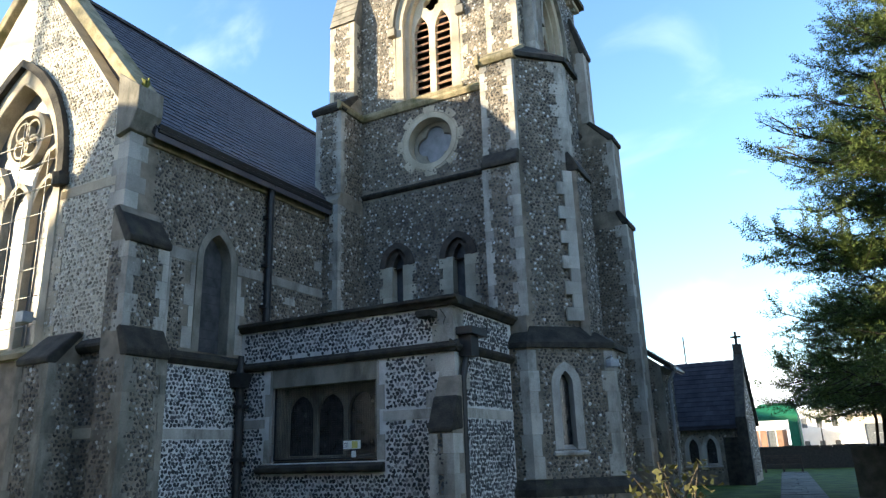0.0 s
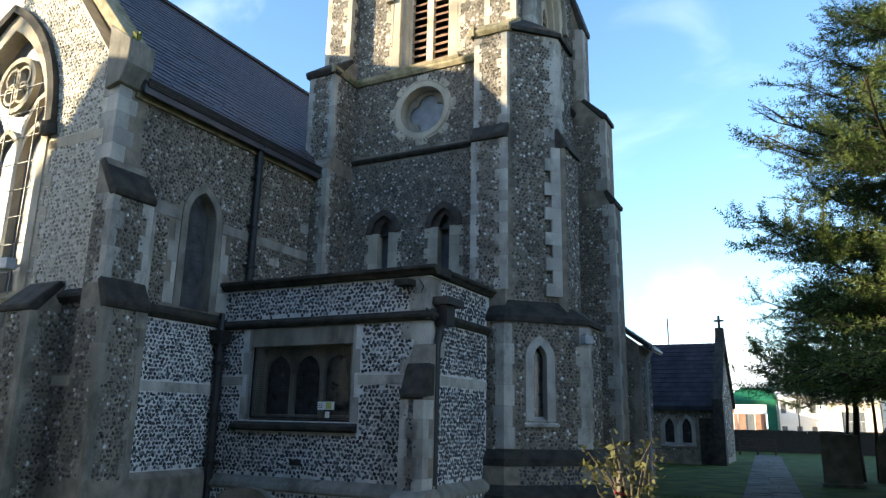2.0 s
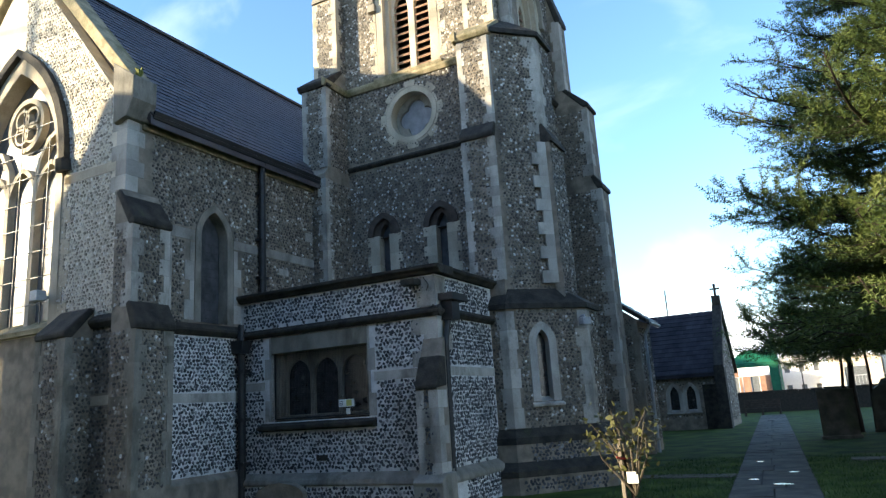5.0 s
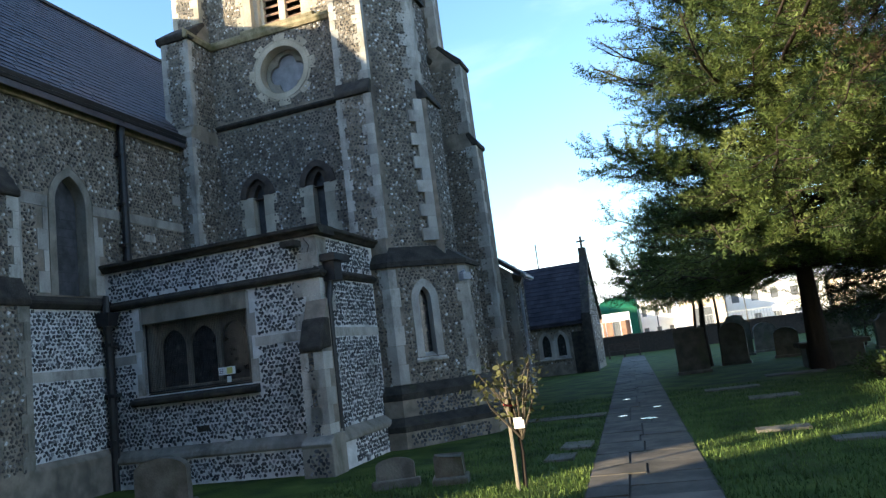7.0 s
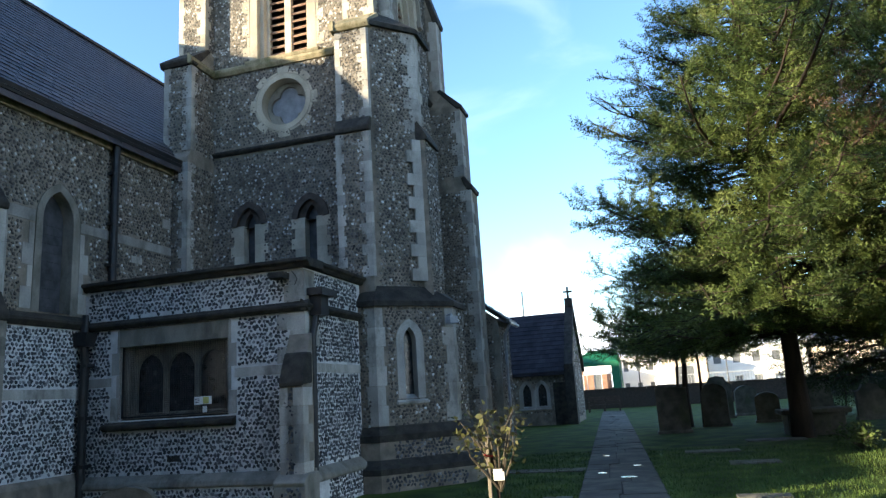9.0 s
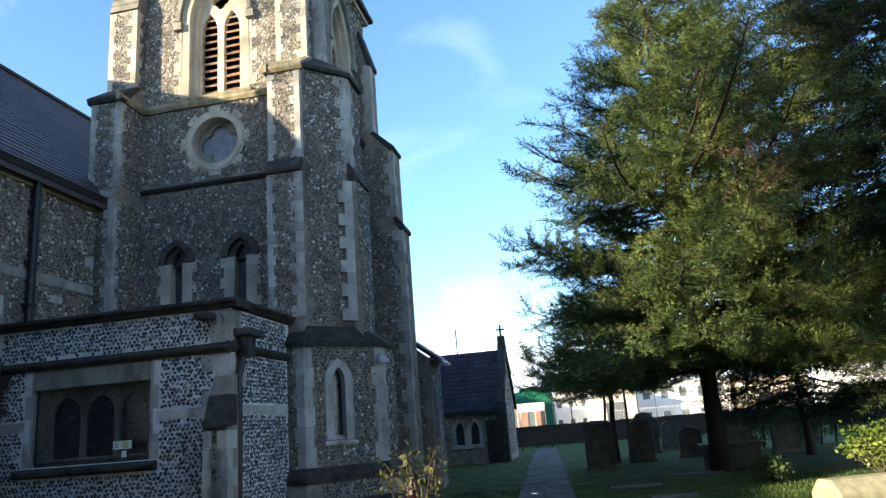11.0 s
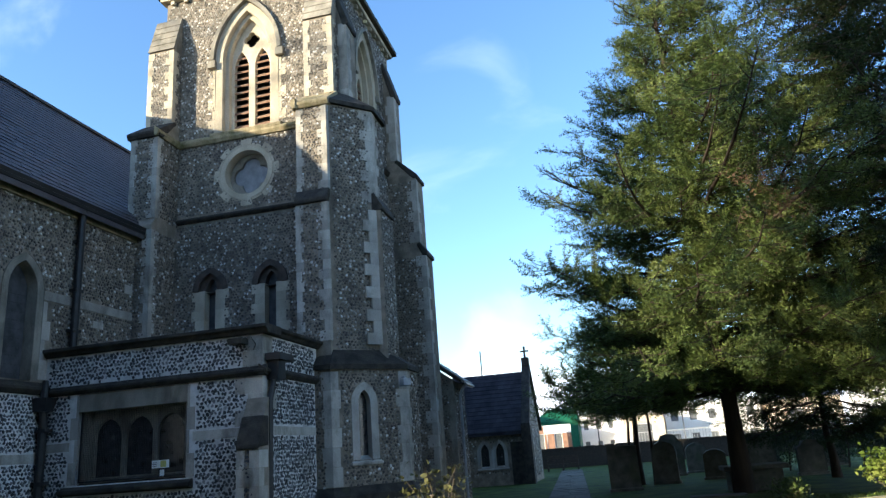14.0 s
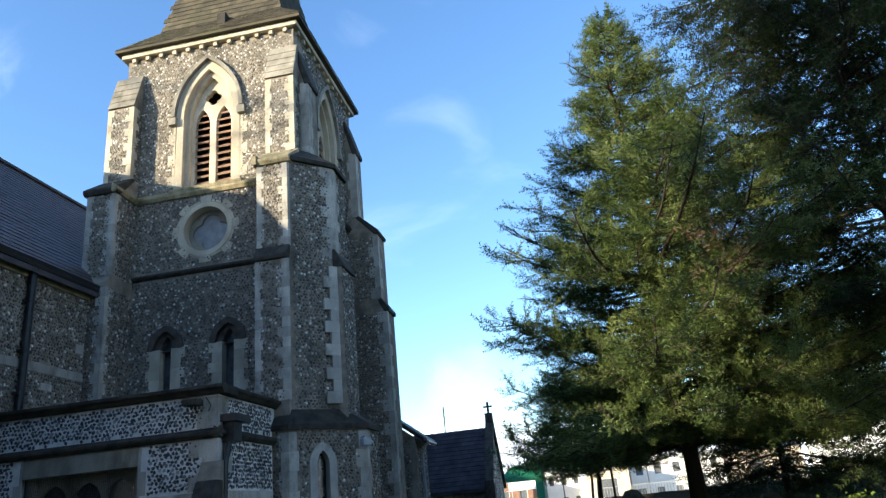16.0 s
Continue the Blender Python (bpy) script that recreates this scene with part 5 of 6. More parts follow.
m.frustum([(gx0, gy0), (gx1, gy0), (gx1, gy1), (gx0, gy1)], 3.45, [(gx0 + 1.2, gy0 + 1.1), (gx1 - 0.2, gy0 + 1.1), (gx1 - 0.2, gy1 - 1.1), (gx0 + 1.2, gy1 - 1.1)], 4.4)
m.box(gx0, gx1, gy0 - 0.02, gy0 + 0.02, 3.15, 3.46)
part("canopy", m, GREEN, gazebo)
m = M().box(gx1 - 0.65, gx1, gy0, gy1, 0.03, 3.46)
part("side_panel", m, GREEN, gazebo)
for x, y in ((gx0, gy0), (gx1 - 0.05, gy0), (gx0, gy1), (gx1 - 0.05, gy1)):
    part("leg", M().box(x, x + 0.06, y, y + 0.06, 0.03, 3.4), PLASTIC_GREY, gazebo)


def town_house(x0, x1, y0, y1, h, material, storeys, bays, label, roof=0.0):
    """A plain street building: wall, each window, flat or pitched roof."""
    ob = thing("town_building", ((x0 + x1) / 2, (y0 + y1) / 2, 0), label, "building", "street buildings")
    fc = Face(x0, y0, 1, 0)
    holes = []
    bw = (x1 - x0) / bays
    sh = h / storeys
    for s in range(storeys):
        for b in range(bays):
            holes.append(rect((b + 0.28) * bw, (b + 0.72) * bw, s * sh + sh * 0.32, s * sh + sh * 0.78))
    mm = M()
    fc.panel(mm, rect(0, x1 - x0, 0, h), holes, 0, -0.3)
    mm.box(x0, x1, y0 + 0.3, y1, 0, h)
    part("wall", mm, material, ob)
    for hl in holes:
        mm = M()
        fc.panel(mm, hl, (), -0.12, -0.16)
        w = part("window", mm, GLASS_PALE, ob)
        mm = M()
        fc.bar(mm, hl, 0.12, -0.12, -0.06, True)
        part("frame", mm, RENDER_WHITE, w)
    mm = M()
    if roof:
        mm.extrude([(x0 - 0.2, y0 - 0.3, h), (x0 - 0.2, y1 + 0.3, h), (x0 - 0.2, (y0 + y1) / 2, h + roof)], (x1 - x0 + 0.4, 0, 0))
    else:
        mm.box(x0 - 0.15, x1 + 0.15, y0 - 0.15, y1, h, h + 0.25)
    part("roof", mm, SLATE if roof else RENDER_WHITE, ob)
    return ob


BEIGE = mat("beige_render", [(0.5, 0.42, 0.32), (0.6, 0.51, 0.4)], scale=1.5, bump=0.1)
BRICKF = mat("street_brick", [(0.2, 0.11, 0.075), (0.28, 0.16, 0.11)], scale=2, bump=0.2)
town_house(-14, -4.6, 76, 84, 3.6, BRICKF, 1, 5, "low brick shop front with a white fascia", 0)
town_house(-3.4, 0.6, 80, 90, 4.4, RENDER_WHITE, 2, 3, "white rendered two-storey building behind the wall")
town_house(1.0, 5.2, 74, 84, 3.9, BEIGE, 1, 1, "beige rendered block beside the white buildings")
town_house(5.6, 15, 78, 88, 4.6, RENDER_WHITE, 2, 5, "long white rendered building seen under the trees")
town_house(15.6, 21, 72, 84, 4.2, BEIGE, 1, 2, "tan building behind the boundary wall", 1.5)
town_house(21.5, 36, 60, 72, 6.2, RENDER_WHITE, 2, 6, "white rendered house with dark windows", 0)
town_house(38, 60, 64, 80, 6.0, RENDER_WHITE, 2, 7, "white rendered terrace further along", 2.5)
m = M()
m.box(-5.8, -2.6, 64.0, 64.06, 2.6, 3.3)
fascia = thing("shop_sign", (-4.2, 64.0, 0), "pale shop fascia panel on posts across the street", "sign")
part("panel", m, RENDER_WHITE, fascia)
for x in (-5.6, -2.8):
    part("post", M().box(x, x + 0.08, 64.06, 64.14, 0, 3.3), PLASTIC_GREY, fascia)
# railings along the street under the trees
rail = thing("railing", (8, 53.2, 0), "thin pale metal railing along the street", "railing")
part("top_rail", M().box(2, 24, 53.2, 53.24, 2.0, 2.05), PLASTIC_GREY, rail)
bar = M().box(-0.012, 0.012, -0.012, 0.012, 0.03, 2.02).mesh("bar")
bar.materials.append(PLASTIC_GREY)
for i in range(110):
    ob = part("bar", bar, None, rail)
    ob.location.x, ob.location.y = 2.1 + i * 0.2, 53.22
# street lamps
lamp = thing("street_lamp", (-1.1, 66, 0), "slim black street lamp with a curved arm", "lamp post", "street lamps")
part("pole", M().tube([(-1.1, 66, 0), (-1.1, 66, 5.6), (-1.25, 66, 6.1), (-1.7, 66, 6.2)], 0.05, 8), IRON, lamp)
part("lantern", M().frustum([(-1.95, 65.85), (-1.6, 65.85), (-1.6, 66.15), (-1.95, 66.15)], 5.75, [(-1.85, 65.9), (-1.7, 65.9), (-1.7, 66.1), (-1.85, 66.1)], 6.15), IRON, lamp)
copy_thing(lamp, pose(6.5, 68, 0))

# parked cars
def car(x, y, paint, label):
    ob = thing("parked_car", (x, y, 0), label, "car", "parked cars")
    ring_ = [(-2.0, 0.35), (2.0, 0.35), (2.02, 0.75), (1.2, 0.92), (0.6, 1.42), (-1.1, 1.45), (-1.75, 0.95), (-2.02, 0.85)]
    part("body", M().extrude([(x + u, y, v) for u, v in ring_], (0, 1.6, 0)), paint, ob, bevel=0.08)
    part("side_window", M().extrude([(x + u, y - 0.01, v) for u, v in ((-1.4, 0.98), (0.95, 0.98), (0.5, 1.36), (-1.05, 1.38))], (0, 0.02, 0)), GLASS, ob)
    for u in (-1.25, 1.3):
        part("wheel", M().tube([(x + u, y - 0.03, 0.32), (x + u, y + 0.2, 0.32)], 0.32, 14), IRON, ob)


car(1.4, 70, mat("white_paint", [(0.75, 0.75, 0.75), (0.8, 0.8, 0.8)], bump=0, rough=(0.2, 0.3)), "white car parked on the street beyond the wall")
car(11.5, 66, mat("silver_paint", [(0.4, 0.41, 0.43), (0.5, 0.51, 0.53)], bump=0, rough=(0.2, 0.3), metal=0.5), "silver car parked on the street beyond the wall")

# ---- graves ----
def headstone(x, y, w, h, top, label, lean=0.0, turn=0.0, t=0.13):
    """An upright stone on a low foot; top: 'round', 'square', 'ogee'."""
    ob = thing("headstone", (x, y, 0), label, "gravestone", "headstones")
    if top == "round":
        out = [(-w / 2, 0), (w / 2, 0), (w / 2, h * 0.78)] + [(w / 2 * math.cos(a), h * 0.78 + h * 0.22 * math.sin(a)) for a in [math.pi * k / 10 for k in range(1, 10)]] + [(-w / 2, h * 0.78)]
    elif top == "ogee":
        out = [(-w / 2, 0), (w / 2, 0), (w / 2, h * 0.8), (w * 0.36, h * 0.86), (w * 0.26, h * 0.97), (0, h), (-w * 0.26, h * 0.97), (-w * 0.36, h * 0.86), (-w / 2, h * 0.8)]
    else:
        out = [(-w / 2, 0), (w / 2, 0), (w / 2, h * 0.97), (-w / 2, h)]
    fc = Face(0, 0, 1, 0)
    mm = M()
    fc.panel(mm, out, (), t / 2, -t / 2)
    s = part("stone", mm, HEADSTONE, ob, bevel=0.02)
    s.matrix_parent_inverse = Matrix()
    s.location.z = -0.05
    mm = M().box(-w / 2 - 0.06, w / 2 + 0.06, -t, t, -0.05, 0.1)
    f = part("foot", mm, HEADSTONE, ob, bevel=0.02)
    f.matrix_parent_inverse = Matrix()
    ob.rotation_euler = (lean, 0, turn)
    return ob


HS = "weathered grey headstone standing in the grass"
headstone(0.75, 23.6, 0.95, 1.5, "square", "broad weathered headstone with a flat top", 0.02, 0.1)
headstone(2.2, 26.0, 0.85, 1.5, "round", HS, -0.08, -0.15)
headstone(2.7, 31.0, 1.1, 1.75, "ogee", "tall headstone with a shouldered top", 0.03, 0.05)
headstone(3.9, 32.5, 0.9, 1.3, "round", HS, 0.05, 0.2)
headstone(4.0, 27.0, 0.8, 1.1, "round", "dark lichened headstone leaning back", 0.09, -0.1)
headstone(5.6, 27.5, 1.15, 1.45, "square", "wide dark headstone beneath the trees", -0.02, 0.0)
headstone(7.0, 26.0, 0.9, 1.2, "ogee", HS, 0.03, 0.2)
headstone(6.9, 33.0, 0.9, 1.4, "round", HS, -0.03, 0.0)
headstone(9.0, 31.0, 0.9, 1.3, "square", HS, 0.04, 0.1)
headstone(-3.3, 8.0, 0.5, 0.42, "round", "small worn headstone near the vestry wall", -0.1, 0.3)
headstone(-2.55, 8.0, 0.34, 0.4, "square", "stub of a broken headstone in the grass", 0.12, 0.2)
headstone(-6.6, 7.6, 0.75, 0.75, "round", "mossy headstone in front of the vestry wall", 0.05, 0.25)
tomb = thing("chest_tomb", (4.2, 21.0, 0), "low chest tomb with a flat lid in the shade", "tomb")
part("chest", M().box(3.6, 5.0, 20.5, 21.4, 0, 0.55), HEADSTONE, tomb, bevel=0.02)
part("lid", M().box(3.45, 5.15, 20.35, 21.55, 0.55, 0.68), HEADSTONE, tomb, bevel=0.03)
slab = thing("coped_stone", (4.6, 12.4, 0), "sunlit coped gravestone with yellow lichen lying in the grass", "gravestone")
LICHEN = mat("yellow_lichened_stone", [(0.3, 0.26, 0.15), (0.46, 0.4, 0.24)], scale=5, fine=45, bump=0.5, stain=((0.1, 0.1, 0.04), 2.5, 0.55, 0.6))
m = M()
m.extrude([(-0.36, 0, 0), (0.36, 0, 0), (0.36, 0, 0.2), (0.16, 0, 0.42), (-0.16, 0, 0.42), (-0.36, 0, 0.2)], (0, 1.9, 0))
c = part("stone", m, LICHEN, slab, bevel=0.03)
c.matrix_parent_inverse = Matrix()
slab.rotation_euler = (0, 0, radians(-68))
slab.location = (4.2, 12.4, -0.06)
rnd = random.Random(8)
for x, y, w, d in ((1.6, 10.2, 0.7, 0.35), (2.3, 9.0, 0.6, 0.3), (2.0, 14.5, 0.9, 0.5), (-1.25, 10.2, 0.45, 0.6), (-1.35, 9.2, 0.4, 0.5), (1.4, 17.0, 1.2, 0.5), (3.1, 19.5, 1.4, 0.6)):
    f = thing("flat_stone", (x, y, 0), "flat sunken memorial stone in the turf", "gravestone", "flat stones")
    part("stone", M().box(x - w / 2, x + w / 2, y - d / 2, y + d / 2, -0.05, 0.035), HEADSTONE, f, bevel=0.012)
# pale leaves and puddles left on the path become small pale patches of wet stone
WET = mat("wet_patch", [(0.1, 0.1, 0.1), (0.14, 0.14, 0.14)], scale=5, rough=(0.1, 0.25), bump=0.05, spec=0.5)
for x, y, a, b in ((-0.8, 13.3, 0.11, 0.12), (-0.3, 12.6, 0.16, 0.12), (-0.2, 14.4, 0.1, 0.1), (-0.95, 16.6, 0.09, 0.12)):
    m = M()
    n = 18
    m.add([(x + a * math.cos(2 * math.pi * k / n) * rnd.uniform(0.7, 1.1), y + b * math.sin(2 * math.pi * k / n) * rnd.uniform(0.7, 1.1), 0.037) for k in range(n)], [tuple(range(n))])
    tagged(part("puddle", m, WET), "shallow puddle shining on the paving", "puddle", "puddles", "thing")

# ---- unseen houses, added only to throw the long shadows ----
def shadow_block(x0, x1, y0, y1, eave, ridge, label, rx=None):
    ob = thing("neighbour_house", ((x0 + x1) / 2, (y0 + y1) / 2, 0), label, "house", "neighbouring houses")
    rx = rx if rx is not None else (x0 + x1) / 2
    part("wall", M().extrude([(x0, y1, 0), (x1, y1, 0), (x1, y1, eave), (rx, y1, ridge), (x0, y1, eave)], (0, y0 - y1, 0)), BRICKF, ob)
    mm = M()
    for a, b in ((x0 - 0.2, rx), (rx, x1 + 0.2)):
        za, zb = (eave - 0.2, ridge) if a < rx else (ridge, eave - 0.2)
        mm.extrude([(a, y1 + 0.2, za + 0.02), (b, y1 + 0.2, zb + 0.02), (b, y1 + 0.2, zb + 0.2), (a, y1 + 0.2, za + 0.2)], (0, y0 - y1 - 0.4, 0))
    part("roof", mm, SLATE, ob)


shadow_block(-22.9, -19.2, -4.0, -2.1, 6.4, 10.4, "unseen brick block with a steep gable, added to shade transept and vestry", -20.2)
annexe_ = thing("neighbour_house", (-18.5, -4.2, 0), "unseen flat-roofed brick block added to shade the lawn", "house", "neighbouring houses")
part("wall", M().box(-19.19, -17.9, -6.0, -2.4, 0, 6.5), BRICKF, annexe_)
part("roof", M().box(-19.19, -17.88, -6.02, -2.38, 6.5, 6.6), LEDGE, annexe_)
# Added out of view behind the church, to shade the boundary wall.
shadow_block(-44.0, -27.0, 10.0, 36.0, 9.5, 13.0, "unseen tall brick block added to shade the boundary wall")
shadow_block(-14.5, 14.0, -16.0, -4.6, 8.0, 11.5, "unseen long brick block added to shade the lawn", -2.0)

# ---- grass blades along the near lawn ----
grng = np.random.default_rng(9)
n = 60000
gx, gy = grng.uniform(-4.5, 6.5, n), 5.0 + 13 * grng.random(n) ** 1.6
keep = (np.abs(gx - (-0.05 - 0.0615 * (gy - 6.5))) > 0.64) & ~((gx < -3.0) & (gy > 9.0)) & ~((gx < -4.7) & (gy > 8.9))
gx, gy = gx[keep], gy[keep]
n = len(gx)
ga, gh, gw = grng.uniform(0, 2 * np.pi, n), grng.uniform(0.025, 0.075, n), grng.uniform(0.004, 0.009, n)
gl = grng.uniform(-0.03, 0.03, (n, 2))
v = np.zeros((n, 3, 3))
v[:, 0] = np.stack([gx - gw * np.cos(ga), gy - gw * np.sin(ga), np.zeros(n)], 1)
v[:, 1] = np.stack([gx + gw * np.cos(ga), gy + gw * np.sin(ga), np.zeros(n)], 1)
v[:, 2] = np.stack([gx + gl[:, 0], gy + gl[:, 1], gh], 1)
me = bpy.data.meshes.new("grass")
me.from_pydata(v.reshape(-1, 3).tolist(), [], [(3 * i, 3 * i + 1, 3 * i + 2) for i in range(n)])
BLADE = mat("grass_blade", [(0.02, 0.042, 0.009), (0.045, 0.08, 0.016), (0.1, 0.14, 0.035)], scale=1.5, bump=0, island=0.35, rough=(0.6, 0.8), spec=0.2)
tagged(part("grass", me, BLADE), "short damp grass blades over the lawn", "grass", kind="stuff")

# ---- trees and plants ----
BARK = mat("yew_bark", [(0.022, 0.016, 0.012), (0.055, 0.038, 0.028)], scale=4, fine=30, bump=0.8, streak=0.25)
# Twig colour darkened, because the rose should stand in shade.
TWIG = mat("shade_dark_twig", [(0.055, 0.045, 0.033), (0.1, 0.082, 0.06)], scale=6, bump=0.2)


def leaf_mat(name, a, b, c, spec=0.3):
    m = mat(name, [a, b, c], scale=0.9, fine=14, rough=(0.5, 0.7), bump=0.0, island=0.35, spec=spec)
    bs = m.node_tree.nodes["Principled BSDF"]
    n, l = m.node_tree.nodes, m.node_tree.links
    tr = n.new("ShaderNodeBsdfTranslucent")
    mx = n.new("ShaderNodeMixShader")
    mx.inputs[0].default_value = 0.25
    l.new(bs.inputs["Base Color"].links[0].from_socket, tr.inputs[0])
    l.new(bs.outputs[0], mx.inputs[1])
    l.new(tr.outputs[0], mx.inputs[2])
    l.new(mx.outputs[0], n["Material Output"].inputs[0])
    return m


YEW = leaf_mat("yew_needles", (0.04, 0.062, 0.018), (0.08, 0.115, 0.03), (0.14, 0.17, 0.05))
YEW_DARK = leaf_mat("dark_yew_needles", (0.012, 0.022, 0.012), (0.028, 0.044, 0.016), (0.055, 0.07, 0.024), 0.12)
SHRUBLEAF = leaf_mat("shrub_leaves", (0.06, 0.1, 0.02), (0.12, 0.18, 0.03), (0.2, 0.24, 0.06))
# Rose leaves carry the bush's shade in their dark colour.
ROSELEAF = leaf_mat("rose_leaves", (0.022, 0.026, 0.01), (0.045, 0.052, 0.018), (0.1, 0.098, 0.035))
BROWNLEAF = leaf_mat("dead_sprays", (0.07, 0.045, 0.025), (0.12, 0.075, 0.045), (0.19, 0.12, 0.075))
trng = np.random.default_rng(21)


def frond_template(pairs=5, length=0.27, leaf=0.088, width=0.027):
    """One spray: paired short needles along a stem, lifted out of its plane by turns, as vertices and faces."""
    vs, fs = [], []
    for i in range(pairs):
        s = (i + 0.5) / pairs
        for side in (-1, 1):
            ll = leaf * (1.1 - 0.45 * s)
            p = np.array((s * length, 0, 0.03 * s * s))
            way = np.array((0.7, side * 0.66, 0.34 * (-1) ** (i + (side > 0))))
            b = len(vs)
            vs += [p - np.array((width * 0.5, 0, 0)), p + np.array((width * 0.5, 0, 0)), p + way * ll]
            fs.append((b, b + 1, b + 2))
    return np.array(vs), fs


def scatter(places, ways, sizes, template, roll=0.9):
    """Many fronds in one mesh: at places, pointing along ways, by numpy."""
    tv, tf = template
    n = len(places)
    x = ways / np.linalg.norm(ways, axis=1, keepdims=True)
    up = np.tile(np.array((0.0, 0.0, 1.0)), (n, 1)) + trng.normal(0, roll, (n, 3))
    y = np.cross(up, x)
    y /= np.linalg.norm(y, axis=1, keepdims=True) + 1e-9
    z = np.cross(x, y)
    v = places[:, None, :] + sizes[:, None, None] * (tv[None, :, 0:1] * x[:, None, :] + tv[None, :, 1:2] * y[:, None, :] + tv[None, :, 2:3] * z[:, None, :])
    k = len(tv)
    w = len(tf[0])
    faces = (np.arange(n)[:, None, None] * k + np.array(tf)[None]).reshape(-1).astype(np.int32)
    me = bpy.data.meshes.new("crown")
    me.vertices.add(n * k)
    me.vertices.foreach_set("co", v.reshape(-1).astype(np.float32))
    me.loops.add(len(faces))
    me.loops.foreach_set("vertex_index", faces)
    me.polygons.add(len(faces) // w)
    me.polygons.foreach_set("loop_start", np.arange(0, len(faces), w, dtype=np.int32))
    me.update(calc_edges=True)
    return me


def conifer(base, height, radius_at, limbs, label, dense, seed, trunk_r=0.32, stems=1, lowest=1.9, needles=None, power=1.4, size=1.0, droop=0.0, plumes=0.3):
    """A yew: trunk, limbs that sag and turn up at the tip, side shoots, and sprays set along every shoot. dense: sprays per metre of shoot."""
    rnd = random.Random(seed)
    base = Vector(base)
    ob = thing("yew_tree", base, label, "tree", "churchyard trees")
    m = M()
    for s in range(stems):
        off = Vector((0.55 * math.cos(s * 2.3 + 2), 0.55 * math.sin(s * 2.3 + 2), 0)) if s else Vector()
        pts = [base + off * (1 + 0.5 * k / 8) + Vector((rnd.uniform(-0.12, 0.12) * k / 4, rnd.uniform(-0.12, 0.12) * k / 4, height * 0.94 * k / 8)) for k in range(9)]
        m.tube([pts[0] - Vector((0, 0, 0.1))] + pts[1:], [trunk_r * (1.25 if k == 0 else 1 - 0.85 * k / 8) * (1 if s == 0 else 0.5) for k in range(9)], 10)
    part("trunk", m, BARK, ob, smooth=True)
    m = M()
    places, ways, sizes = [], [], []

    def sprays(p, q, n, small, lift):
        """Sprays along one shoot, pointing on and outwards by turns."""
        d = q - p
        along = d.normalized()
        across = along.orthogonal().normalized()
        third = along.cross(across)
        for e in range(n):
            t = (e + rnd.random()) / n
            turn = rnd.uniform(0, 6.283)
            places.append(p + d * t + Vector((rnd.gauss(0, 0.025), rnd.gauss(0, 0.025), rnd.gauss(0, 0.03))))
            ways.append(along * rnd.uniform(0.5, 1.2) + (across * math.cos(turn) + third * math.sin(turn)) * rnd.uniform(0.2, 0.9) + Vector((0, 0, lift)))
            sizes.append(size * small * rnd.uniform(0.6, 1.15))

    for i in range(limbs):
        f = (i + 0.5) / limbs
        z = lowest + (height - lowest) * (f ** power)
        a = i * 2.399963 + rnd.uniform(-0.4, 0.4)
        reach = radius_at(z, a) * rnd.uniform(0.68, 1.05)
        rise = rnd.uniform(0.02, 0.26) if z > 3.5 else rnd.uniform(-0.02, 0.1)
        plume = math.cos(a) < 0.15 and 6.0 < z < 15 and rnd.random() < plumes
        if plume:
            reach, rise = radius_at(z, a) * rnd.uniform(1.04, 1.3), rise + 0.02
        axis = Vector((math.cos(a), math.sin(a), 0))
        cross = Vector((-axis.y, axis.x, 0))
        bend = rnd.uniform(-0.22, 0.22)
        pts = []
        for k in range(9):
            s = k / 8
            pts.append(base + Vector((0, 0, z)) + axis * reach * s + cross * reach * bend * s * s
                       + Vector((0, 0, reach * (rise * s - (0.26 + droop) * s * s + 0.24 * s ** 4)))
                       + Vector((rnd.uniform(-0.05, 0.05), rnd.uniform(-0.05, 0.05), rnd.uniform(-0.05, 0.05))))
        r0 = 0.016 + 0.009 * reach
        m.tube(pts, [r0 * (1 - 0.9 * k / 8) + 0.004 for k in range(9)], 5)
        shoots = int(6 + reach * 3.4)
        for j in range(shoots):
            s = 0.2 + 0.8 * (j + rnd.random()) / shoots
            q = s * 8
            k = min(7, int(q))
            p = pts[k].lerp(pts[k + 1], q - k)
            out = plume and s > 0.66
            way = axis * rnd.uniform(0.4, 1.0) + cross * rnd.choice((-1, 1)) * rnd.uniform(0.3, 1.0)
            way.z = rnd.uniform(0.1, 0.7) if out else rnd.uniform(-0.55, 0.28) - droop
            ln = rnd.uniform(0.14, 0.42) if out else reach * rnd.uniform(0.14, 0.3) * (1.12 - 0.6 * s) + 0.3
            mid_ = p + way.normalized() * ln * 0.55
            tip = mid_ + (way.normalized() + Vector((0, 0, 0.35 - droop))).normalized() * ln * 0.45
            m.tube([p, mid_, tip], [0.015, 0.01, 0.005], 3, False)
            n = max(2, int(dense * ln * (0.75 if out else 1)))
            sprays(p, mid_, n // 2, 0.6 if out else 1.0, 0.1 - droop)
            sprays(mid_, tip, n - n // 2, 0.6 if out else 1.0, 0.2 - droop)
        sprays(pts[7], pts[8], 9, 0.6 if plume else 0.9, 0.2)
        if plume:
            sprays(pts[6], pts[7], 10, 0.55, 0.25)
    part("limb", m, BARK, ob, smooth=True)
    part("crown", scatter(np.array(places), np.array(ways), np.array(sizes), frond_template(), 0.6), needles or YEW, ob)
    return ob


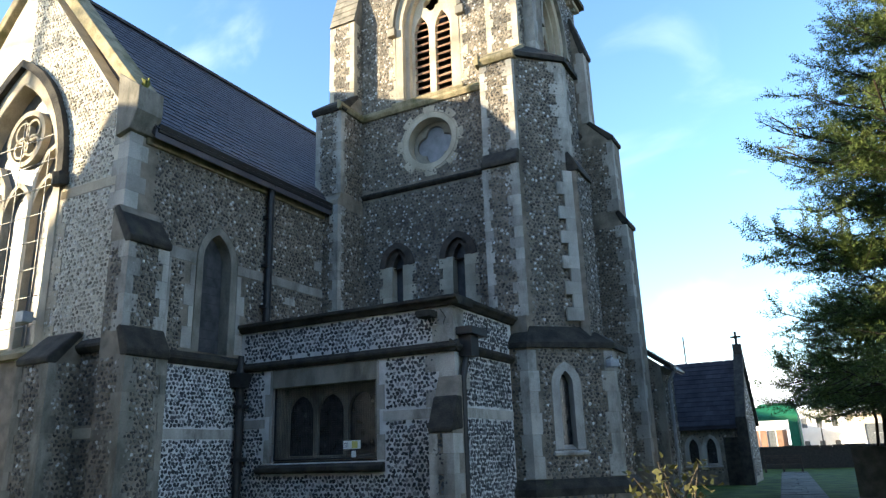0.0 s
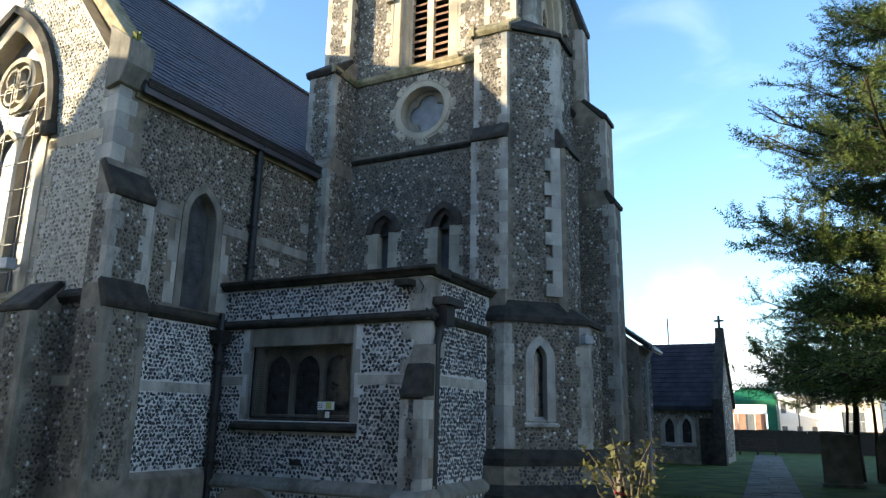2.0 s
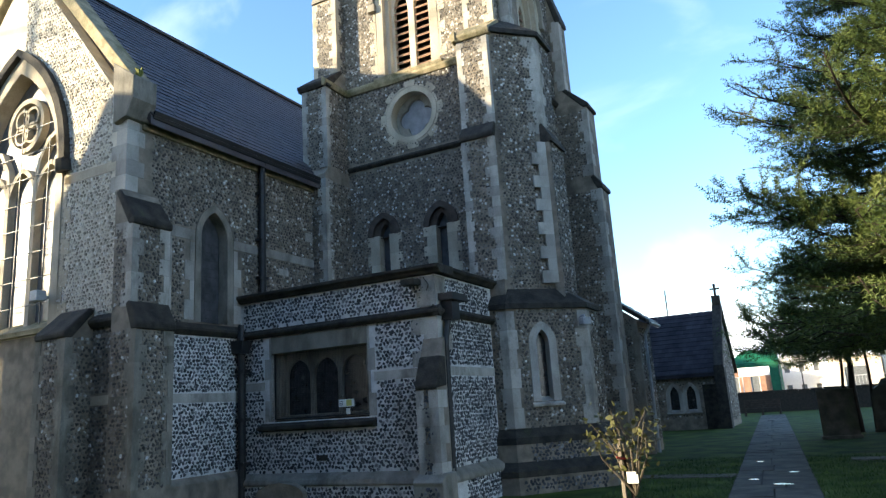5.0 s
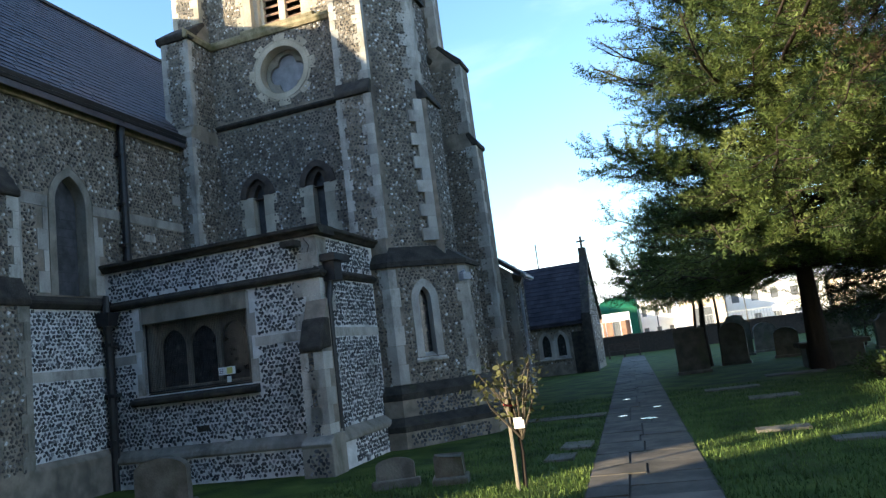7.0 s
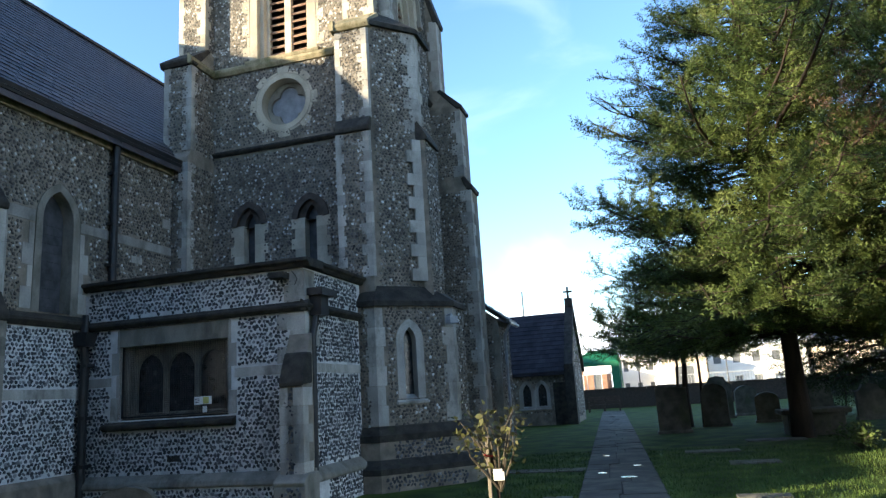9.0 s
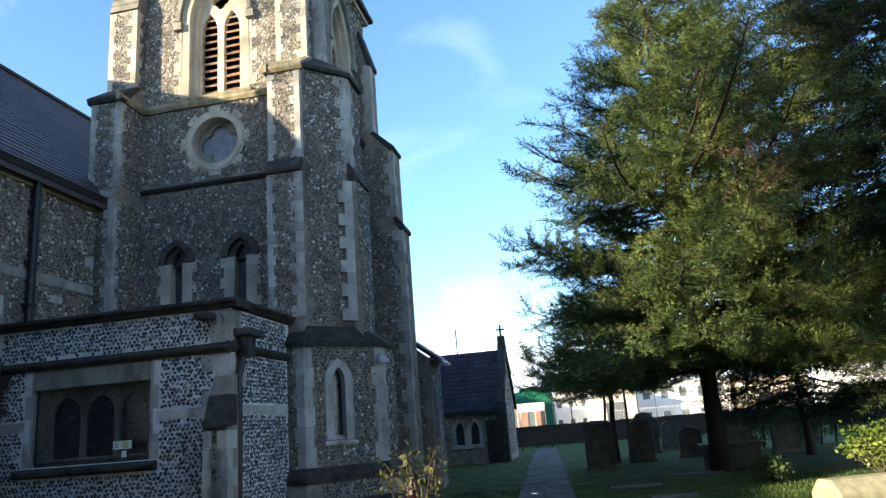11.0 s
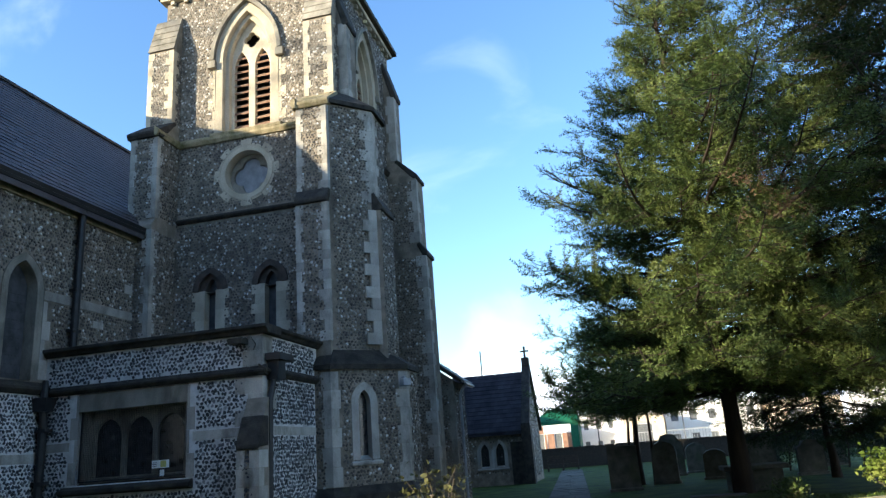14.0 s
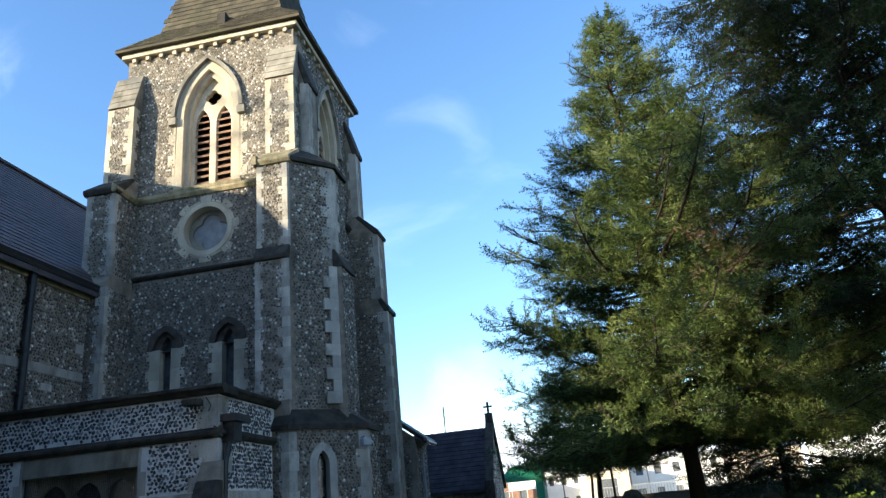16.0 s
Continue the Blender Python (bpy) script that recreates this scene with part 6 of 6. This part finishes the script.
def big_radius(z, a):
    table = ((0, 4.1), (2.4, 4.7), (4.6, 4.9), (7.2, 4.4), (9.5, 3.7), (12.3, 2.4), (15.0, 1.1), (17.0, 0.3))
    front_ = (0.62 if z < 9 else 0.4) * max(0, math.cos(a + 1.5)) ** 2 + 0.2 * max(0, math.cos(a)) - 0.09 * max(0, -math.cos(a))
    return (1 + front_) * float(np.interp(z, [t[0] for t in table], [t[1] for t in table]))


yew = conifer((3.85, 20.0, 0), 17.2, big_radius, 260, "large spreading yew with dense green sprays and upturned tips", 22, 7, 0.25, 1, 2.7, size=1.2)
n = 260
part("dead_spray", scatter(np.array((4.7, 13.8, 6.6)) + trng.normal(0, 1, (n, 3)) * np.array((0.4, 0.3, 0.55)), trng.normal(0, 1, (n, 3)) + np.array((0, -0.5, -0.4)), trng.uniform(0.6, 1.2, n), frond_template()), BROWNLEAF, yew, "patch of brown dead needles")
conifer((9.9, 18.0, 0), 17.0, lambda z, a: 0.85 * big_radius(min(z, 9), a) + 0.1 * z, 190, "second tall dark yew with hanging boughs beside the larger one", 15, 12, 0.3, 3, 1.8, YEW_DARK, 0.85, 1.5, 0.16, 0.1)
conifer((1.3, 26.5, 0), 6.2, lambda z, a: float(np.interp(z, [0, 2, 4, 6.5], [3.0, 3.9, 3.3, 1.0])), 60, "small dark yew in the shade of the larger one", 26, 33, 0.13, 3, 2.6, YEW, 1.2)
conifer((7.2, 24.0, 0), 6.0, lambda z, a: float(np.interp(z, [0, 2, 4, 6.5], [2.4, 3.0, 2.8, 1.0])), 46, "low dark yew with drooping sprays under the taller ones", 20, 35, 0.14, 1, 1.5, YEW_DARK, 1.1, 1.3, 0.1)
# Unseen sparse tree, added for dappled shadow on gable and belfry.
conifer((-27.5, -6.0, 0), 19.0, lambda z, a: 3.2, 34, "unseen thin bare-topped tree added to dapple the gable and belfry", 4, 44, 0.25, 1, 8.0)
# Unseen dense tree, added to keep sun off the second yew.
conifer((-21.0, -12.8, 0), 26.0, lambda z, a: 3.4, 110, "unseen tall dark evergreen added to shade the second yew", 7, 45, 0.4, 1, 10.5, YEW_DARK, 1.0, 5.5)


# ---- shrubs ----
def leaf_template(length=0.07, width=0.04):
    return np.array(((0, 0, 0), (length * 0.5, width / 2, 0.008), (length, 0, 0), (length * 0.5, -width / 2, 0.008))), [(0, 1, 2, 3)]


def shrub(name, base, radii, count, label, category, material, seed, stems=14, leaf=0.07):
    rnd = random.Random(seed)
    base = Vector(base)
    ob = thing(name, base, label, category)
    m, places, ways, sizes = M(), [], [], []
    for s in range(stems):
        a, tilt = rnd.uniform(0, 6.28), rnd.uniform(0.2, 1.0)
        tip = base + Vector((radii[0] * tilt * math.cos(a), radii[1] * tilt * math.sin(a), radii[2] * rnd.uniform(0.7, 1.0) * (1.15 - 0.5 * tilt)))
        mid = base.lerp(tip, 0.5) + Vector((rnd.gauss(0, 0.06), rnd.gauss(0, 0.06), 0.08))
        m.tube([base, mid, tip], [0.016, 0.011, 0.004], 5)
        for e in range(count // stems):
            t = 0.25 + 0.78 * rnd.random() ** 0.7
            q = (base.lerp(mid, t * 2) if t < 0.5 else mid.lerp(tip, t * 2 - 1))
            places.append(q + Vector((rnd.gauss(0, 0.09), rnd.gauss(0, 0.09), rnd.gauss(0, 0.07))))
            ways.append(Vector((rnd.gauss(0, 1), rnd.gauss(0, 1), rnd.gauss(0.1, 0.6))))
            sizes.append(rnd.uniform(0.6, 1.3))
    part("stem", m, TWIG, ob)
    part("crown", scatter(np.array(places), np.array(ways), np.array(sizes), leaf_template(leaf, leaf * 0.6), 0.8), material, ob)
    return ob


shrub("shrub", (6.35, 15.9, 0), (0.8, 0.7, 1.15), 2600, "bright yellow-green shrub in the sun", "shrub", SHRUBLEAF, 3, 26, 0.1)
shrub("shrub", (7.8, 17.4, 0), (1.0, 0.9, 0.9), 1600, "brownish low shrub beside the graves", "shrub", BROWNLEAF, 4, 20, 0.09)
shrub("shrub", (4.3, 16.2, 0), (0.7, 0.6, 0.55), 700, "small dark green shrub among the graves", "shrub", YEW, 5, 14, 0.08)
# clipped dark hedge beyond the graves
hedge = thing("hedge", (8.6, 29.2, 0), "dark evergreen hedge behind the gravestones", "hedge")
n = 5200
hp = np.stack([trng.uniform(6.1, 12.5, n), trng.uniform(28.4, 30.0, n), trng.uniform(0.05, 1.0, n) ** 0.6 * (1.75 + 0.15 * np.sin(np.arange(n)))], 1)
part("foliage", scatter(hp, trng.normal(0, 1, (n, 3)) + np.array((0, -0.4, 0.3)), trng.uniform(0.6, 1.2, n), frond_template()), YEW_DARK, hedge)
hm = M()
for k in range(12):
    hx = 6.4 + k * 0.52
    hm.tube([(hx, 29.2, 0), (hx + 0.1, 29.15, 0.8), (hx - 0.05, 29.2, 1.6)], [0.04, 0.03, 0.012], 5)
part("stem", hm, BARK, hedge)
# the standard rose with its stake
rose = shrub("rose_bush", (-1.44, 7.35, 0.55), (0.56, 0.5, 1.0), 260, "pruned standard rose with few leaves tied to a stake", "rose", ROSELEAF, 9, 11, 0.085)
rose.location.z = 0.0
for o in rose.children:
    o.matrix_parent_inverse = Matrix.Translation((1.46, -7.35, 0))
m = M()
m.tube([(-1.46, 7.35, 0), (-1.44, 7.36, 0.4), (-1.47, 7.35, 0.75), (-1.5, 7.33, 1.0)], [0.028, 0.022, 0.02, 0.016], 7)
part("trunk", m, BARK, rose)
stake = thing("plant_stake", (-1.53, 7.3, 0), "pale wooden stake beside the rose", "stake")
# Stake wood toned down to stand in for shade on it.
part("post", M().box(-1.55, -1.51, 7.28, 7.32, -0.05, 1.15), mat("pale_stake", [(0.16, 0.135, 0.105), (0.26, 0.225, 0.175)], scale=8, streak=0.2), stake, bevel=0.006)
part("tie", M().tube([(-1.56, 7.27, 0.95), (-1.5, 7.25, 0.94), (-1.44, 7.33, 0.93), (-1.5, 7.37, 0.94), (-1.56, 7.33, 0.95), (-1.56, 7.27, 0.95)], 0.012, 5), mat("red_tie", [(0.3, 0.03, 0.03), (0.4, 0.05, 0.04)], scale=9), stake)
tag = thing("plant_tag", (-1.4, 7.25, 0), "small white plant label hung on the rose stem", "label")
part("card", M().box(-1.47, -1.35, 7.24, 7.25, 0.68, 0.8), RENDER_WHITE, tag)
part("string", M().tube([(-1.46, 7.245, 0.79), (-1.46, 7.33, 0.86)], 0.004, 4), IRON, tag)

# ---- flints in the walls ----
def inside(poly, u, v):
    """Which points (arrays) lie in a polygon."""
    hit = np.zeros(u.shape, bool)
    for (x0, y0), (x1, y1) in zip(poly, poly[1:] + poly[:1]):
        if y0 == y1:
            continue
        cross = (y0 > v) != (y1 > v)
        hit ^= cross & (u < (x1 - x0) * (v - y0) / (y1 - y0) + x0)
    return hit


rng = np.random.default_rng(4)


def flint_points(outer, holes, size):
    us, vs = [p[0] for p in outer], [p[1] for p in outer]
    step_v = size * 0.86
    g_u, g_v = np.meshgrid(np.arange(min(us), max(us), size), np.arange(min(vs), max(vs), step_v))
    g_u = g_u + (np.arange(g_u.shape[0]) % 2)[:, None] * size / 2
    u = (g_u + rng.uniform(-0.2, 0.2, g_u.shape) * size).ravel()
    v = (g_v + rng.uniform(-0.2, 0.2, g_v.shape) * size).ravel()
    keep = inside(outer, u, v)
    for h in holes:
        for du, dv in ((0.02, 0), (-0.02, 0), (0, 0.02), (0, -0.02)):
            keep &= ~inside(list(h), u + du, v + dv)
    return u[keep], v[keep]


def flint_mesh(face, u, v, size, depth, fill):
    n, k = len(u), 7
    ang = np.sort(rng.uniform(0, 2 * np.pi, (n, k)) * 0.25 + np.arange(k) * 2 * np.pi / k * 1.0, axis=1)
    rad = size * fill * rng.uniform(0.72, 1.15, (n, k)) * rng.uniform(0.82, 1.08, (n, 1))
    tilt, squash = rng.uniform(0, np.pi, (n, 1)), rng.uniform(0.72, 1.0, (n, 1))
    x, y = rad * np.cos(ang), rad * np.sin(ang) * squash
    x, y = x * np.cos(tilt) - y * np.sin(tilt), x * np.sin(tilt) + y * np.cos(tilt)
    h = depth * rng.uniform(0.5, 1.3, (n, 1))
    lean_u, lean_v = rng.uniform(-0.18, 0.18, (n, 1)), rng.uniform(-0.18, 0.18, (n, 1))
    o, uu, nn = np.array(face.o), np.array(face.u), np.array(face.n)
    rings = []
    for s, dd in ((1.0, -0.004), (0.72, None)):
        pu, pv = u[:, None] + x * s, v[:, None] + y * s
        d = np.full_like(pu, dd) if dd is not None else h + x * s * lean_u + y * s * lean_v
        rings.append(o + pu[..., None] * uu + d[..., None] * nn + pv[..., None] * np.array((0, 0, 1.0)))
    verts = np.concatenate(rings, axis=1).reshape(-1, 3)
    faces = []
    for i in range(n):
        b = i * 2 * k
        faces += [(b + j, b + (j + 1) % k, b + k + (j + 1) % k, b + k + j) for j in range(k)]
        faces.append(tuple(range(b + k, b + 2 * k)))
    me = bpy.data.meshes.new("flint_facing")
    me.from_pydata(verts.tolist(), [], faces)
    me.update()
    return me


for owner, face, outer, holes, kind, proud in FLINTS:
    size, depth, fill = {"dark": (0.076, 0.012, 0.58), "old": (0.075, 0.015, 0.52), "pale": (0.075, 0.013, 0.5), "mid": (0.075, 0.013, 0.54), "far": (0.13, 0.014, 0.45)}[kind]
    u, v = flint_points(outer, holes, size)
    if not len(u):
        continue
    single = {vwall.name: (2.95, 2.1, FLINT_ONE), lime_panel.name: (0.6, 3.2, FLINT_ONE), lower.name: (0.2, 3.4, FLINT_OLD_ONE)}.get(owner.name)
    if single and 0.6 < outer[0][1] < 1.2 and outer[0][0] > 0.05:
        # the flints that stand nearest are single stones
        near = (u > single[0]) & (v < single[1])
        near &= np.cumsum(near) <= 300
        shapes = []
        for k in range(16):
            shapes.append(flint_mesh(Face(0, 0, face.u.x, face.u.y), np.zeros(1), np.zeros(1), size, depth, fill))
            shapes[-1].materials.append(single[2])
        for k, (a, b) in enumerate(zip(u[near], v[near])):
            ob = part("flint", shapes[k % 16], None, owner)
            ob.matrix_basis = Matrix.Translation(face.at(a, b, proud)) @ Matrix.Rotation(float(rng.uniform(0, 6.28)), 4, face.n)
        u, v = u[~near], v[~near]
    fc = Face(face.o.x + face.n.x * proud, face.o.y + face.n.y * proud, face.u.x, face.u.y)
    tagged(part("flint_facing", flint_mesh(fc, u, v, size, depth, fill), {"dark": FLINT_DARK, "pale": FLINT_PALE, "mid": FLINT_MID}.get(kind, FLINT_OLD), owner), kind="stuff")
